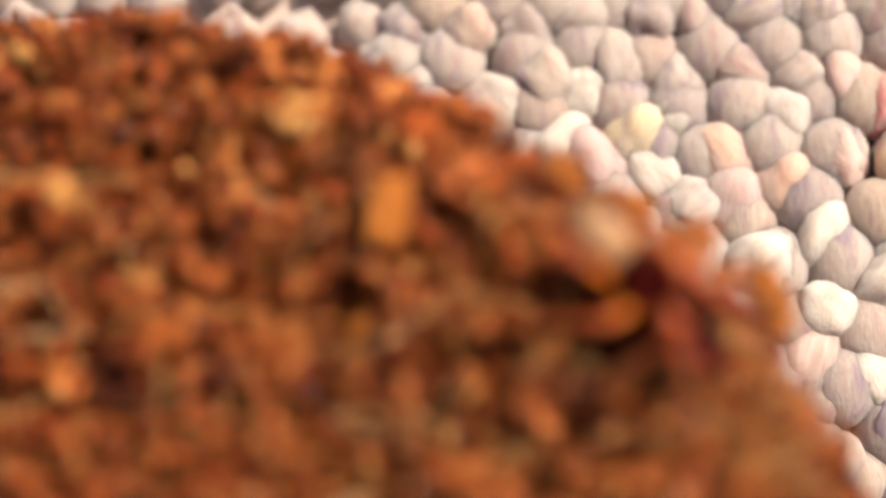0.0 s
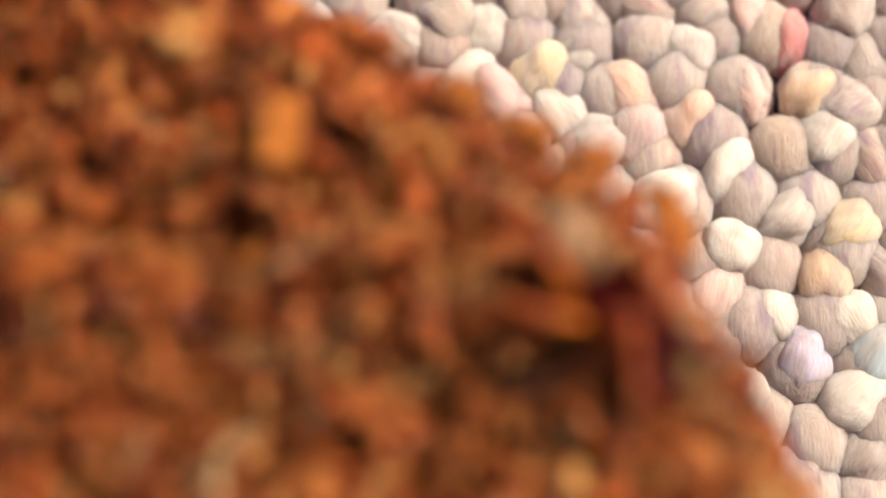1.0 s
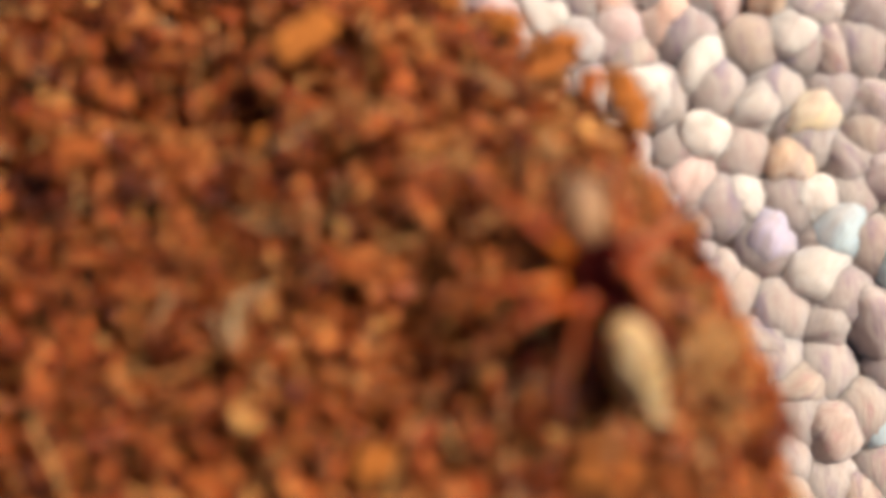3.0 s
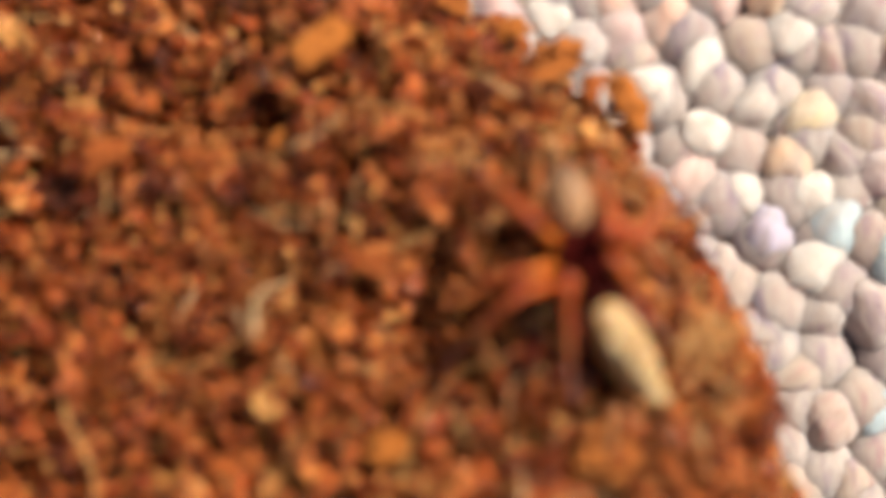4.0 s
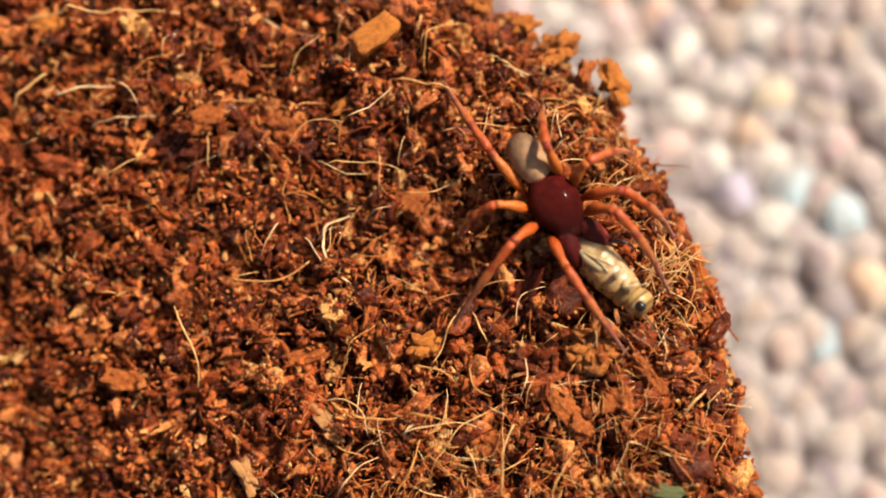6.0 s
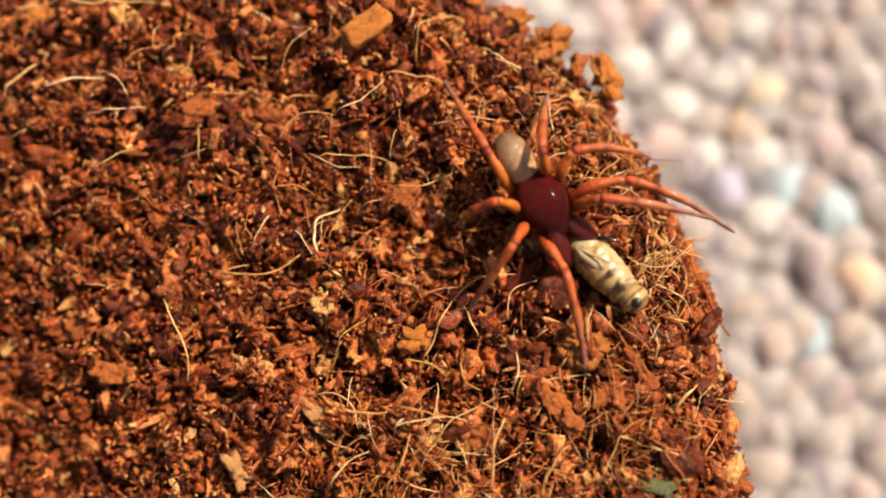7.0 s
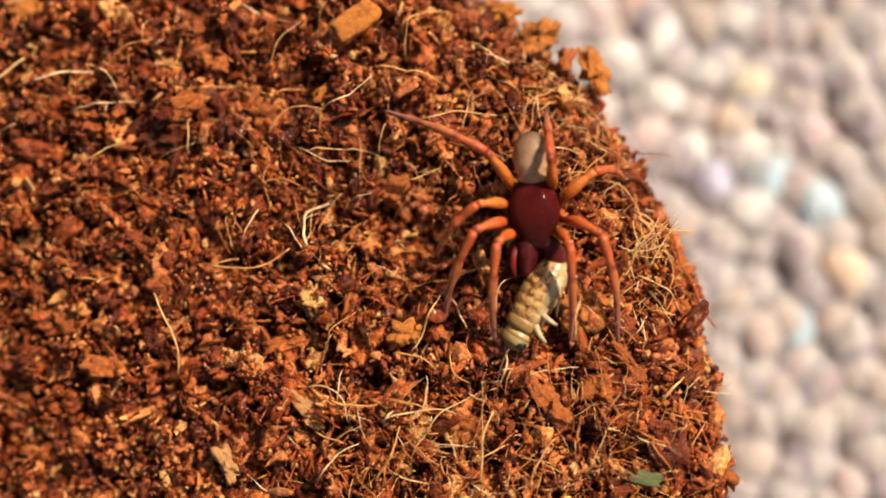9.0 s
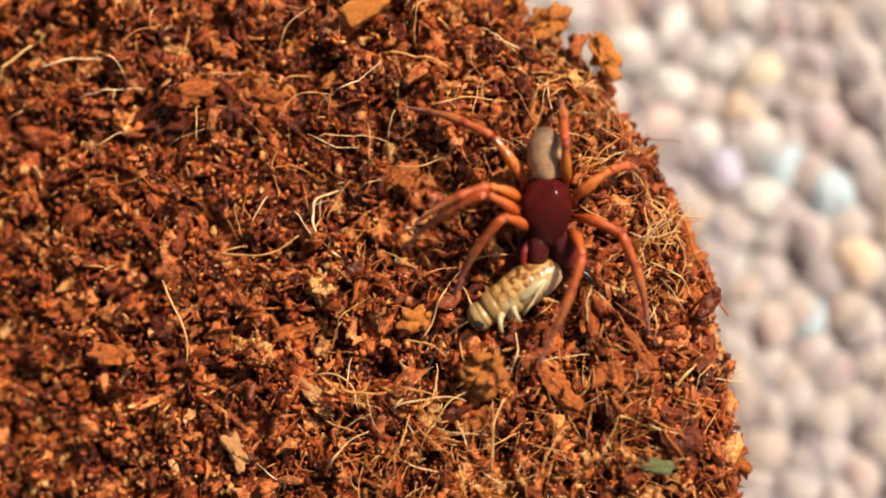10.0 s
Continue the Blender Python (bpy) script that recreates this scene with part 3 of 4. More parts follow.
    for x0, y0, spread, count in ((-6.0, -6.5, 6.5, 130), (-10.0, -1.5, 5.0, 50), (4.0, 0.0, 5.0, 110), (9.0, -3.0, 3.5, 70), (-15.0, -5.0, 5.0, 50), (4.0, 19.0, 4.5, 130), (-12.0, 13.0, 5.0, 70), (3.0, -9.0, 7.0, 70), (9.5, 9.0, 3.0, 80), (8.0, 19.0, 3.0, 50), (4.5, 23.8, 2.2, 90), (-0.5, 26.5, 3.0, 70), (-20.0, 30.0, 9.0, 60), (-28.0, 18.0, 8.0, 50)):
        for _ in range(count):
            x, y = x0 + rng.normal() * spread, y0 + rng.normal() * spread * 0.7
            if math.hypot(x - CX, y - CY) < RADIUS - 0.5:
                w, l = rng.uniform(0, 2 * math.pi), 1.0 + 3.6 * rng.random() ** 1.8
                shapes.append(wisp(x, y, x + l * math.cos(w), y + l * math.sin(w), rng.normal() * 0.04, 0.022 + 0.05 * rng.random() ** 2, rng.uniform(0.0, 0.7), rng.uniform(0.0, 0.7), 4, 7))
    tagged(part("fibre_tuft", mesh_of("fibre_tuft", *joined(*shapes), mat_tuft), plug, "", off), kind="stuff")
    # fibres that stand out
    long_fibres = [
    (-40.8, 25.7, -36.2, 26.5, 0.02, 0.07), (-36.2, 26.5, -33.7, 24.7, 0.20, 0.05), (-36.0, 18.9, -33.2, 20.5, 0.02, 0.04), (-34.0, 27.3, -30.8, 28.8, 0.05, 0.04),
    (-27.8, 22.2, -27.8, 19.4, 0.02, 0.04), (-26.3, 10.7, -19.5, 11.7, -0.15, 0.07), (-17.8, 11.8, -16.7, 15.6, 0.22, 0.09), (-20.0, 13.8, -18.3, 11.6, 0.05, 0.04),
    (-21.3, 21.0, -16.7, 22.8, 0.20, 0.04), (-17.2, 22.8, -13.0, 25.5, -0.10, 0.04), (-12.5, 19.5, -11.8, 21.6, 0.05, 0.04), (-18.5, 19.3, -12.0, 18.9, 0.08, 0.04),
    (-19.2, 20.1, -14.8, 18.7, -0.10, 0.04), (-10.4, 27.1, -6.9, 31.4, 0.28, 0.06), (-12.6, 26.4, -7.6, 25.1, 0.03, 0.07), (-9.7, 3.6, -7.6, 8.1, -0.04, 0.06),
    ]
    short_fibres = [
    (-7.6, 8.1, -0.9, 9.8, 0.16, 0.04), (-6.6, 7.7, -5.4, 5.3, 0.02, 0.07), (-3.1, 6.6, -0.9, 9.6, 0.25, 0.04), (3.0, 4.8, 3.4, 7.6, 0.06, 0.04),
    (-11.2, 3.4, -7.8, 2.2, 0.12, 0.06), (-6.7, 3.3, -5.2, 1.1, -0.18, 0.06), (-2.4, 4.0, -2.9, 0.9, 0.10, 0.05), (9.6, -0.1, 11.3, 1.6, 0.02, 0.09),
    (-11.9, -0.3, -8.3, -1.2, 0.12, 0.07), (-12.4, -6.3, -10.6, -2.2, -0.08, 0.07), (-4.3, -6.5, -3.4, -1.0, 0.06, 0.08), (-30.4, 8.2, -28.3, 1.8, 0.10, 0.07),
    (-16.9, -6.6, -13.8, -3.5, 0.10, 0.05), (5.7, 10.2, 10.9, 14.6, 0.03, 0.07), (11.2, 13.5, 12.8, 9.3, -0.10, 0.09), (12.3, 10.8, 14.5, 5.6, -0.10, 0.09),
    ]
    fine_fibres = [
    (-21.4, 26.8, -18.7, 30.0, 0.10, 0.04), (-44.7, 24.9, -41.9, 27.7, 0.04, 0.09), (-44.3, 32.1, -30.6, 32.3, 0.04, 0.07), (-38.1, 23.2, -32.4, 23.8, 0.02, 0.04),
    (-26.1, 10.1, -23.8, 11.0, 0.10, 0.05), (-16.8, 2.5, -14.2, 6.7, 0.10, 0.04), (-18.2, 0.7, -14.5, -1.9, 0.30, 0.05), (-15.9, -0.2, -12.3, -0.5, -0.08, 0.07),
    (-8.6, -2.7, -5.3, -0.1, 0.10, 0.05), (-11.9, -1.9, -6.2, -1.2, 0.10, 0.04), (-8.9, 21.8, -3.0, 22.2, 0.05, 0.05), (-1.5, 21.5, 1.9, 24.9, 0.10, 0.05),
    (-0.4, 18.5, 3.6, 19.0, 0.20, 0.04), (4.3, 19.9, 9.3, 16.9, 0.10, 0.05), (4.5, 17.1, 8.4, 13.9, 0.20, 0.04), (-12.1, 17.3, -7.5, 18.2, -0.10, 0.04),
    (7.9, 9.5, 11.3, 6.9, 0.12, 0.05), (-37.2, 9.5, -35.1, 9.3, 0.02, 0.06), (-42.1, 22.1, -44.5, 21.9, 0.10, 0.04), (-0.5, -6.9, 1.4, -3.1, 0.10, 0.05),
    ]
    for row in long_fibres + short_fibres + fine_fibres:
        part("fibre", mesh_of("fibre", *wisp(*row[:5], row[5] * 1.2, lift=1.1, arch=0.5, n=12), mat_fibre_brown if math.hypot(row[2] - CX, row[3] - CY) > RADIUS - 1 else mat_fibre_single), plug, "", off)
    # husk chips and flakes: x, y, length, width, turn
    chips = [
    (-11.7, 16.6, 3.3, 2.1, -20), (-27.8, 24.0, 3.6, 1.8, 40), (-41.9, 32.0, 2.9, 1.3, 15), (-35.1, 2.4, 2.7, 1.7, -5),
    (-38.0, 6.3, 2.5, 1.8, 10), (4.6, 0.8, 2.2, 2.0, 0), (-18.1, -0.8, 3.3, 1.2, -40), (0.6, 0.3, 2.7, 1.5, -55),
    (-24.3, -5.1, 2.7, 1.3, -55), (7.1, 2.7, 4.0, 1.1, -50), (-21.8, 23.0, 2.7, 2.0, 10), (-16.7, 25.0, 3.1, 1.2, 35),
    (-4.8, -2.3, 2.5, 1.8, 20), (1.7, -1.2, 2.0, 1.3, -30), (-10.2, 5.1, 2.2, 1.8, 0), (-20.0, 4.3, 3.1, 1.2, 15),
    (-14.7, 7.6, 3.6, 1.0, 80), (4.7, 25.3, 2.2, 1.2, 60), (0.1, 28.9, 2.1, 1.5, 20), (11.7, 6.9, 1.8, 1.1, -60),
    ]
    kinds = [mat_flake, mat_flake, mat_chip, mat_flake, mat_flake, mat_flake, mat_tan, mat_flake, mat_tan, mat_flake, mat_flake, mat_chip]
    for k, (x, y, l, w, turn) in enumerate(chips):
        m = off @ at_mm(x, y, soil_height(x, y) + 0.45, rng.uniform(-22, 22), rng.uniform(-20, 20), turn)
        part("husk_chip", mesh_of("husk_chip", *slab(l * 0.95, w * 0.95, 0.95, k * 4.3, 4, 0.7, 0.5), kinds[k % len(kinds)]), plug, "", m)


# ---- loose things on the soil ----
def build_loose():
    chip = tagged(new("wood_chip", mesh_of("wood_chip", *slab(4.0, 2.1, 1.1, 2.2, 4, 0.22), mat_chip)), "bright orange block of coconut husk lying on soil", "wood chip")
    clump = tagged(new("soil_clump"), "crumbly orange clump of coir dragged by the spider", "soil clump")
    crng = random.Random(3)
    for k in range(15):
        v, f = lump(2, 1.2, 11.3 + k * 2.9, (1.3, 1, 0.8))
        w = k * 2.4
        part("crumb", mesh_of("crumb", v * crng.uniform(0.7, 1.5), f, mat_clump), clump, "", at_mm(0.42 * math.sqrt(k) * math.cos(w), 0.36 * math.sqrt(k) * math.sin(w), 0.3 * (k % 3), 20 * k, 0, 40 * k))
    for k in range(16):
        w, l, bend = crng.uniform(0, 2 * math.pi), crng.uniform(1.2, 2.6), crng.uniform(-0.8, 0.8)
        pts = [(u * l * math.cos(w + u * bend), u * l * math.sin(w + u * bend), 0.5 + crng.uniform(0, 0.1) + 0.6 * u * (1 - u)) for u in np.linspace(-0.4, 1, 7)]
        part("fibre", mesh_of("fibre", *tube(pts, [crng.uniform(0.03, 0.07)] * 7, 5), mat_fibre_single if k % 3 == 0 else mat_fibre_brown), clump)
    tuft = tagged(new("fibre_tuft"), "pale tangled tuft of coir fibre pulled by the cricket", "fibre tuft")
    for k in range(26):
        w, l, bend = crng.uniform(-0.7, 2.4), crng.uniform(1.6, 4.4), crng.uniform(-0.7, 0.7)
        x0, y0 = crng.uniform(-1.3, 1.3), crng.uniform(-1.5, 1.3)
        pts = [(x0 + u * l * math.cos(w + u * bend), y0 + u * l * math.sin(w + u * bend), 0.2 + 0.035 * k + 0.8 * u * (1 - u)) for u in np.linspace(-0.35, 0.65, 8)]
        part("fibre", mesh_of("fibre", *tube(pts, [crng.uniform(0.03, 0.07)] * 8, 5), mat_fibre_single), tuft)
    bark = tagged(new("bark_flake", mesh_of("bark_flake", *slab(3.8, 1.5, 0.45, 8.8, 4, 0.7, 0.45), mat_bark)), "dark red translucent bark flake propped in soil", "bark flake")
    x, y = -2.4, 9.2
    bark.matrix_basis = at_mm(x, y, soil_height(x, y) + 0.5, 12, -28, 60)
    leaf = tagged(new("leaf_scrap", mesh_of("leaf_scrap", *slab(2.6, 1.1, 0.25, 5.1, 3, 0.35), mat_leaf)), "small dull green leaf scrap pressed into soil", "leaf")
    x, y = 8.1, -6.0
    leaf.matrix_basis = at_mm(x, y, soil_height(x, y) + 0.8, 8, 6, -12)
    return chip, clump, tuft


# ---- spider ----
HIPS = {"hind_right": (1.5, -1.9), "third_right": (1.95, -0.75), "second_right": (2.0, 0.5), "front_right": (1.65, 1.6),
        "hind_left": (-1.5, -1.9), "third_left": (-1.95, -0.75), "second_left": (-2.0, 0.5), "front_left": (-1.65, 1.6)}
SPANS = {"hind": (4.8, 8.8), "third": (3.7, 6.3), "second": (4.5, 9.4), "front": (4.3, 9.0)}   # length of the upper and the lower half of each pair


def build_spider():
    spider = tagged(new("spider"), "glossy dark red spider with orange legs gripping a cricket", "spider")
    shell = []
    for i in range(33):
        u = -math.cos(math.pi * i / 32)
        full = max(0.0, 1 - abs(u) ** (2.1 if u < 0 else 2.0)) ** 0.5
        wide = 1.95 * full * (1 - 0.17 * min(1.0, max(0.0, (u + 0.1) / 0.6)) ** 2)
        if u > 0.4:
            wide = max(wide, 1.28 * max(0.0, 1 - ((u - 0.4) / 0.6) ** 6) ** 0.5)
        shell.append((2.95 * u, 0.12 + 0.2 * full, max(0.03, wide), max(0.03, 0.25 + 1.1 * full if abs(u) < 0.97 else 1.3 * full)))
    carapace = part("carapace", mesh_of("carapace", *loft(shell, 32), mat_carapace), spider, "glossy dark red shell")
    for k in range(6):
        w = radians(60 * k + 30)
        part("eye", mesh_of("eye", *ball(0.13, level=2), mat_eye), carapace, "", at_mm(0.3 * math.cos(w), 2.2 + 0.12 * math.sin(w), 0.95 + 0.14 * math.sin(w)))
    belly = []
    for i in range(33):
        u = -math.cos(math.pi * i / 32)
        full = max(0.0, 1 - abs(u) ** 2.2) ** 0.5
        fold = 0.03 * math.sin(u * 11.0)
        belly.append((-2.15 + 2.2 * u, 0.05 + 0.1 * full, max(0.03, (1.36 - 0.10 * u + fold) * full), max(0.03, (1.3 + fold) * full)))
    part("abdomen", mesh_of("abdomen", *loft(belly, 28), mat_abdomen), spider, "beige-grey soft abdomen", at_mm(0, -2.0, 0.3, -8, 0, 0))
    part("waist", mesh_of("waist", *tube([(0, -2.8, 0), (0, -1.9, 0)], [0.45, 0.5], 10), mat_carapace), spider)
    part("sternum", mesh_of("sternum", *ball(1.0, (1.45, 2.1, 0.55), 3), mat_femur_front), spider, "", at_mm(0, 0, -0.75))
    for s in (-1, 1):
        jaw = smooth_stations([(0, 0, 0.4, 0.4), (0.3, 0.05, 0.76, 0.74), (1.2, 0.02, 0.84, 0.78), (2.2, -0.12, 0.66, 0.58), (2.9, -0.2, 0.40, 0.36), (3.15, -0.22, 0.12, 0.12)], 16)
        ch = part("chelicera", mesh_of("chelicera", *loft(jaw, 16), mat_jaw), spider, "", at_mm(0.66 * s if s > 0 else -0.74, 1.95, 0.4, -9, 0, -5 if s > 0 else 24))
        arc = [(s * (0.05 + 0.9 * math.sin(u * 1.3)), 2.5 + 0.9 * u - 0.35 * u * u, -0.2 - 0.5 * u) for u in np.linspace(0, 1.2, 8)]
        if s < 0:      # the open jaw: its fang arches over the cricket
            arc = [(-0.05 - 0.75 * math.sin(u * 2.2), 2.6 + 2.3 * u, 0.0 + 0.45 * math.sin(u * 2.6)) for u in np.linspace(0, 1.1, 8)]
        part("fang", mesh_of("fang", *tube(arc, np.linspace(0.22, 0.03, 8), 8), mat_fang), ch, "thin dark curved fang")
        palp = [(1.1 * s, 1.9, -0.5), (1.75 * s, 2.9, 0.3), (1.95 * s, 3.7, 0.2), (1.8 * s, 4.5, -0.5), (1.6 * s, 5.1, -1.2)]
        part("pedipalp", mesh_of("pedipalp", *tube(palp, [0.30, 0.33, 0.28, 0.25, 0.15], 8), mat_palp), spider, "short red feeler beside the jaws")
    legs = {}
    for name, (x, y) in HIPS.items():
        front = name.startswith(("front", "second"))
        L_UP, L_LOW = SPANS[name.split("_")[0]]
        up = [(u * L_UP, 0, 0.42 * math.sin(math.pi * u)) for u in np.linspace(0, 1, 12)]
        rad = [0.30, 0.25, 0.33, 0.41, 0.46, 0.48, 0.46, 0.42, 0.37, 0.29, 0.36, 0.32]
        leg = part("leg", mesh_of("leg", *tube(up, rad, 12), mat_femur_front if front else mat_femur_hind), spider, "glossy red-orange leg" if front else "glossy orange leg")
        low = [(u * L_LOW, 0, 0.85 * math.sin(math.pi * u) * (1 - 0.4 * u)) for u in np.linspace(0, 1, 24)]
        lrad = [0.31, 0.37, 0.39, 0.38, 0.34, 0.28, 0.32, 0.36, 0.37, 0.36, 0.34, 0.31, 0.28, 0.22, 0.24, 0.23, 0.22, 0.21, 0.19, 0.15, 0.165, 0.15, 0.13, 0.06]
        brng = random.Random(name)
        bristles = []
        for _ in range(46):
            k = brng.randrange(2, 23)
            w = brng.uniform(0, 2 * math.pi)
            base = Vector(low[k]) + Vector((0, math.cos(w), math.sin(w))) * lrad[k] * 0.95
            tip = base + Vector((0.22, math.cos(w) * 0.3, math.sin(w) * 0.3)) * brng.uniform(0.7, 1.4)
            bristles.append(tube([base, base.lerp(tip, 0.5), tip], [0.022, 0.017, 0.006], 4))
        shin = part("shin", mesh_of("shin", *joined(tube(low, lrad, 10), *bristles), mat_shin), leg, "shin paling to a pinkish foot")
        legs[name] = (leg, shin)
    return spider, legs


# ---- cricket ----
def build_cricket():
    cricket = tagged(new("cricket"), "pale cream cricket nymph held in the spider's jaws", "cricket")
    keys = [(-3.9, 0, 0.2, 0.2), (-3.6, 0, 0.75, 0.7), (-2.6, 0.05, 1.1, 1.05), (-1.2, 0.1, 1.28, 1.2), (0.2, 0.1, 1.25, 1.15), (1.3, 0.05, 1.15, 1.05), (2.0, 0, 0.95, 0.9), (2.2, 0, 0.5, 0.5)]
    st = smooth_stations(keys, 110)
    ringed = []
    for y, z, w, hh in st:
        u = (y + 3.9) / 0.86
        plate = 1.2 * (1.0 - 0.035 * (1 - math.cos(2 * math.pi * u)) ** 3 / 8)
        ringed.append((y, z, w * plate, hh * plate * 1.12))
    part("body", mesh_of("body", *loft(ringed, 22), mat_cricket), cricket, "ringed cream body")
    part("collar", mesh_of("collar", *loft(smooth_stations([(1.5, 0.1, 0.9, 0.8), (1.7, 0.12, 1.38, 1.26), (2.4, 0.1, 1.32, 1.24), (2.7, 0.05, 0.9, 0.8)], 10), 20), mat_cricket_head), cricket)
    head = part("head", mesh_of("head", *ball(1.0, (1.3, 1.05, 1.15), 3), mat_cricket_head), cricket, "striped yellow-brown head", at_mm(0, 3.2, -0.05))
    for s in (-1, 1):
        part("eye", mesh_of("eye", *ball(0.42, (0.8, 1.1, 1.0), 3), mat_eye), head, "black oval eye", at_mm(1.08 * s, 0.42, -0.05))
        pts = [(0.35 * s + s * 1.9 * u, 0.8 + 6.4 * u - 1.2 * u * u, 0.3 + 1.6 * u - 3.0 * u * u) for u in np.linspace(0, 1, 12)]
        part("antenna", mesh_of("antenna", *tube(pts, np.linspace(0.07, 0.02, 12), 5), mat_line), head, "thin dark antenna")
        for y, a, l in ((1.6, 0.6, 2.4), (0.7, 0.1, 2.5)):
            pts = [(s * (0.7 + l * 0.55 * math.sin(u * 1.9)), y + a * u * 1.4, -0.5 + 0.8 * math.sin(u * 2.6) - 1.2 * u) for u in np.linspace(0, 1, 8)]
            part("leg", mesh_of("leg", *tube(pts, np.linspace(0.34, 0.12, 8), 8), mat_limb), cricket)
        pts = [(s * 1.0, 0.4, -0.2), (s * 1.25, -0.6, 0.1), (s * 1.4, -1.7, 0.3), (s * 1.45, -2.5, 0.3)]
        thigh = part("thigh", mesh_of("thigh", *tube(pts, [0.3, 0.46, 0.38, 0.2], 10), mat_limb), cricket)
        pts = [(s * 1.45, -2.5, 0.3), (s * 1.7, -1.5, -0.1), (s * 1.9, -0.5, -0.6), (s * 2.0, 0.3, -0.9)]
        part("shin", mesh_of("shin", *tube(pts, [0.16, 0.13, 0.11, 0.06], 6), mat_limb), thigh)
    for k in range(0, 14, 3):
        x, y = 0.62 * math.sin(k * 2.7), -3.0 + k * 0.36
        part("spot", mesh_of("spot", *ball(0.11, (1.3, 1, 0.5), 1), mat_line), cricket, "", at_mm(x, y, 0.1 + 1.45 * math.sqrt(max(0.05, 1 - (x / 1.25) ** 2)) * (0.82 if y < -2.2 else 1)))
    return cricket


build_carpet()
build_plug()
wood_chip, soil_clump, fibre_tuft = build_loose()
spider, legs = build_spider()
cricket = build_cricket()


# ---- what moves ----
# spider: seconds, x, y (mm), heading
SPIDER = [
    (0.0, -1.21, 26.25, -126.5),
    (0.5, 0.39, 24.12, -126.3),
    (1.0, 1.81, 21.08, -141.4),
    (1.2, 1.11, 21.14, -143.9),
    (1.5, 0.54, 18.62, -169.6),
    (2.0, 1.04, 15.25, -168.9),
    (2.5, 2.14, 14.48, -167.7),
    (3.0, 2.98, 14.8, -163.6),
    (3.2, 2.8, 15.05, -164.0),
    (4.3, 1.52, 15.41, -162.1),
    (4.5, 1.17, 15.2, -160.8),
    (5.0, 1.27, 15.66, -151.8),
    (5.5, 0.66, 15.77, -149.1),
    (6.8, -0.18, 15.27, -149.0),
    (7.0, -0.24, 15.24, -147.4),
    (7.5, -0.95, 15.85, -148.6),
    (7.8, -1.74, 13.74, -160.2),
    (8.0, -0.13, 15.57, -165.4),
    (8.3, 0.21, 14.74, -165.5),
    (8.5, -0.17, 14.45, -166.8),
    (9.0, -0.06, 14.05, -176.7),
    (9.5, 0.25, 13.4, -172.5),
    (9.8, 0.15, 13.54, -175.0),
    (10.0, 0.04, 13.25, -178.6),
]
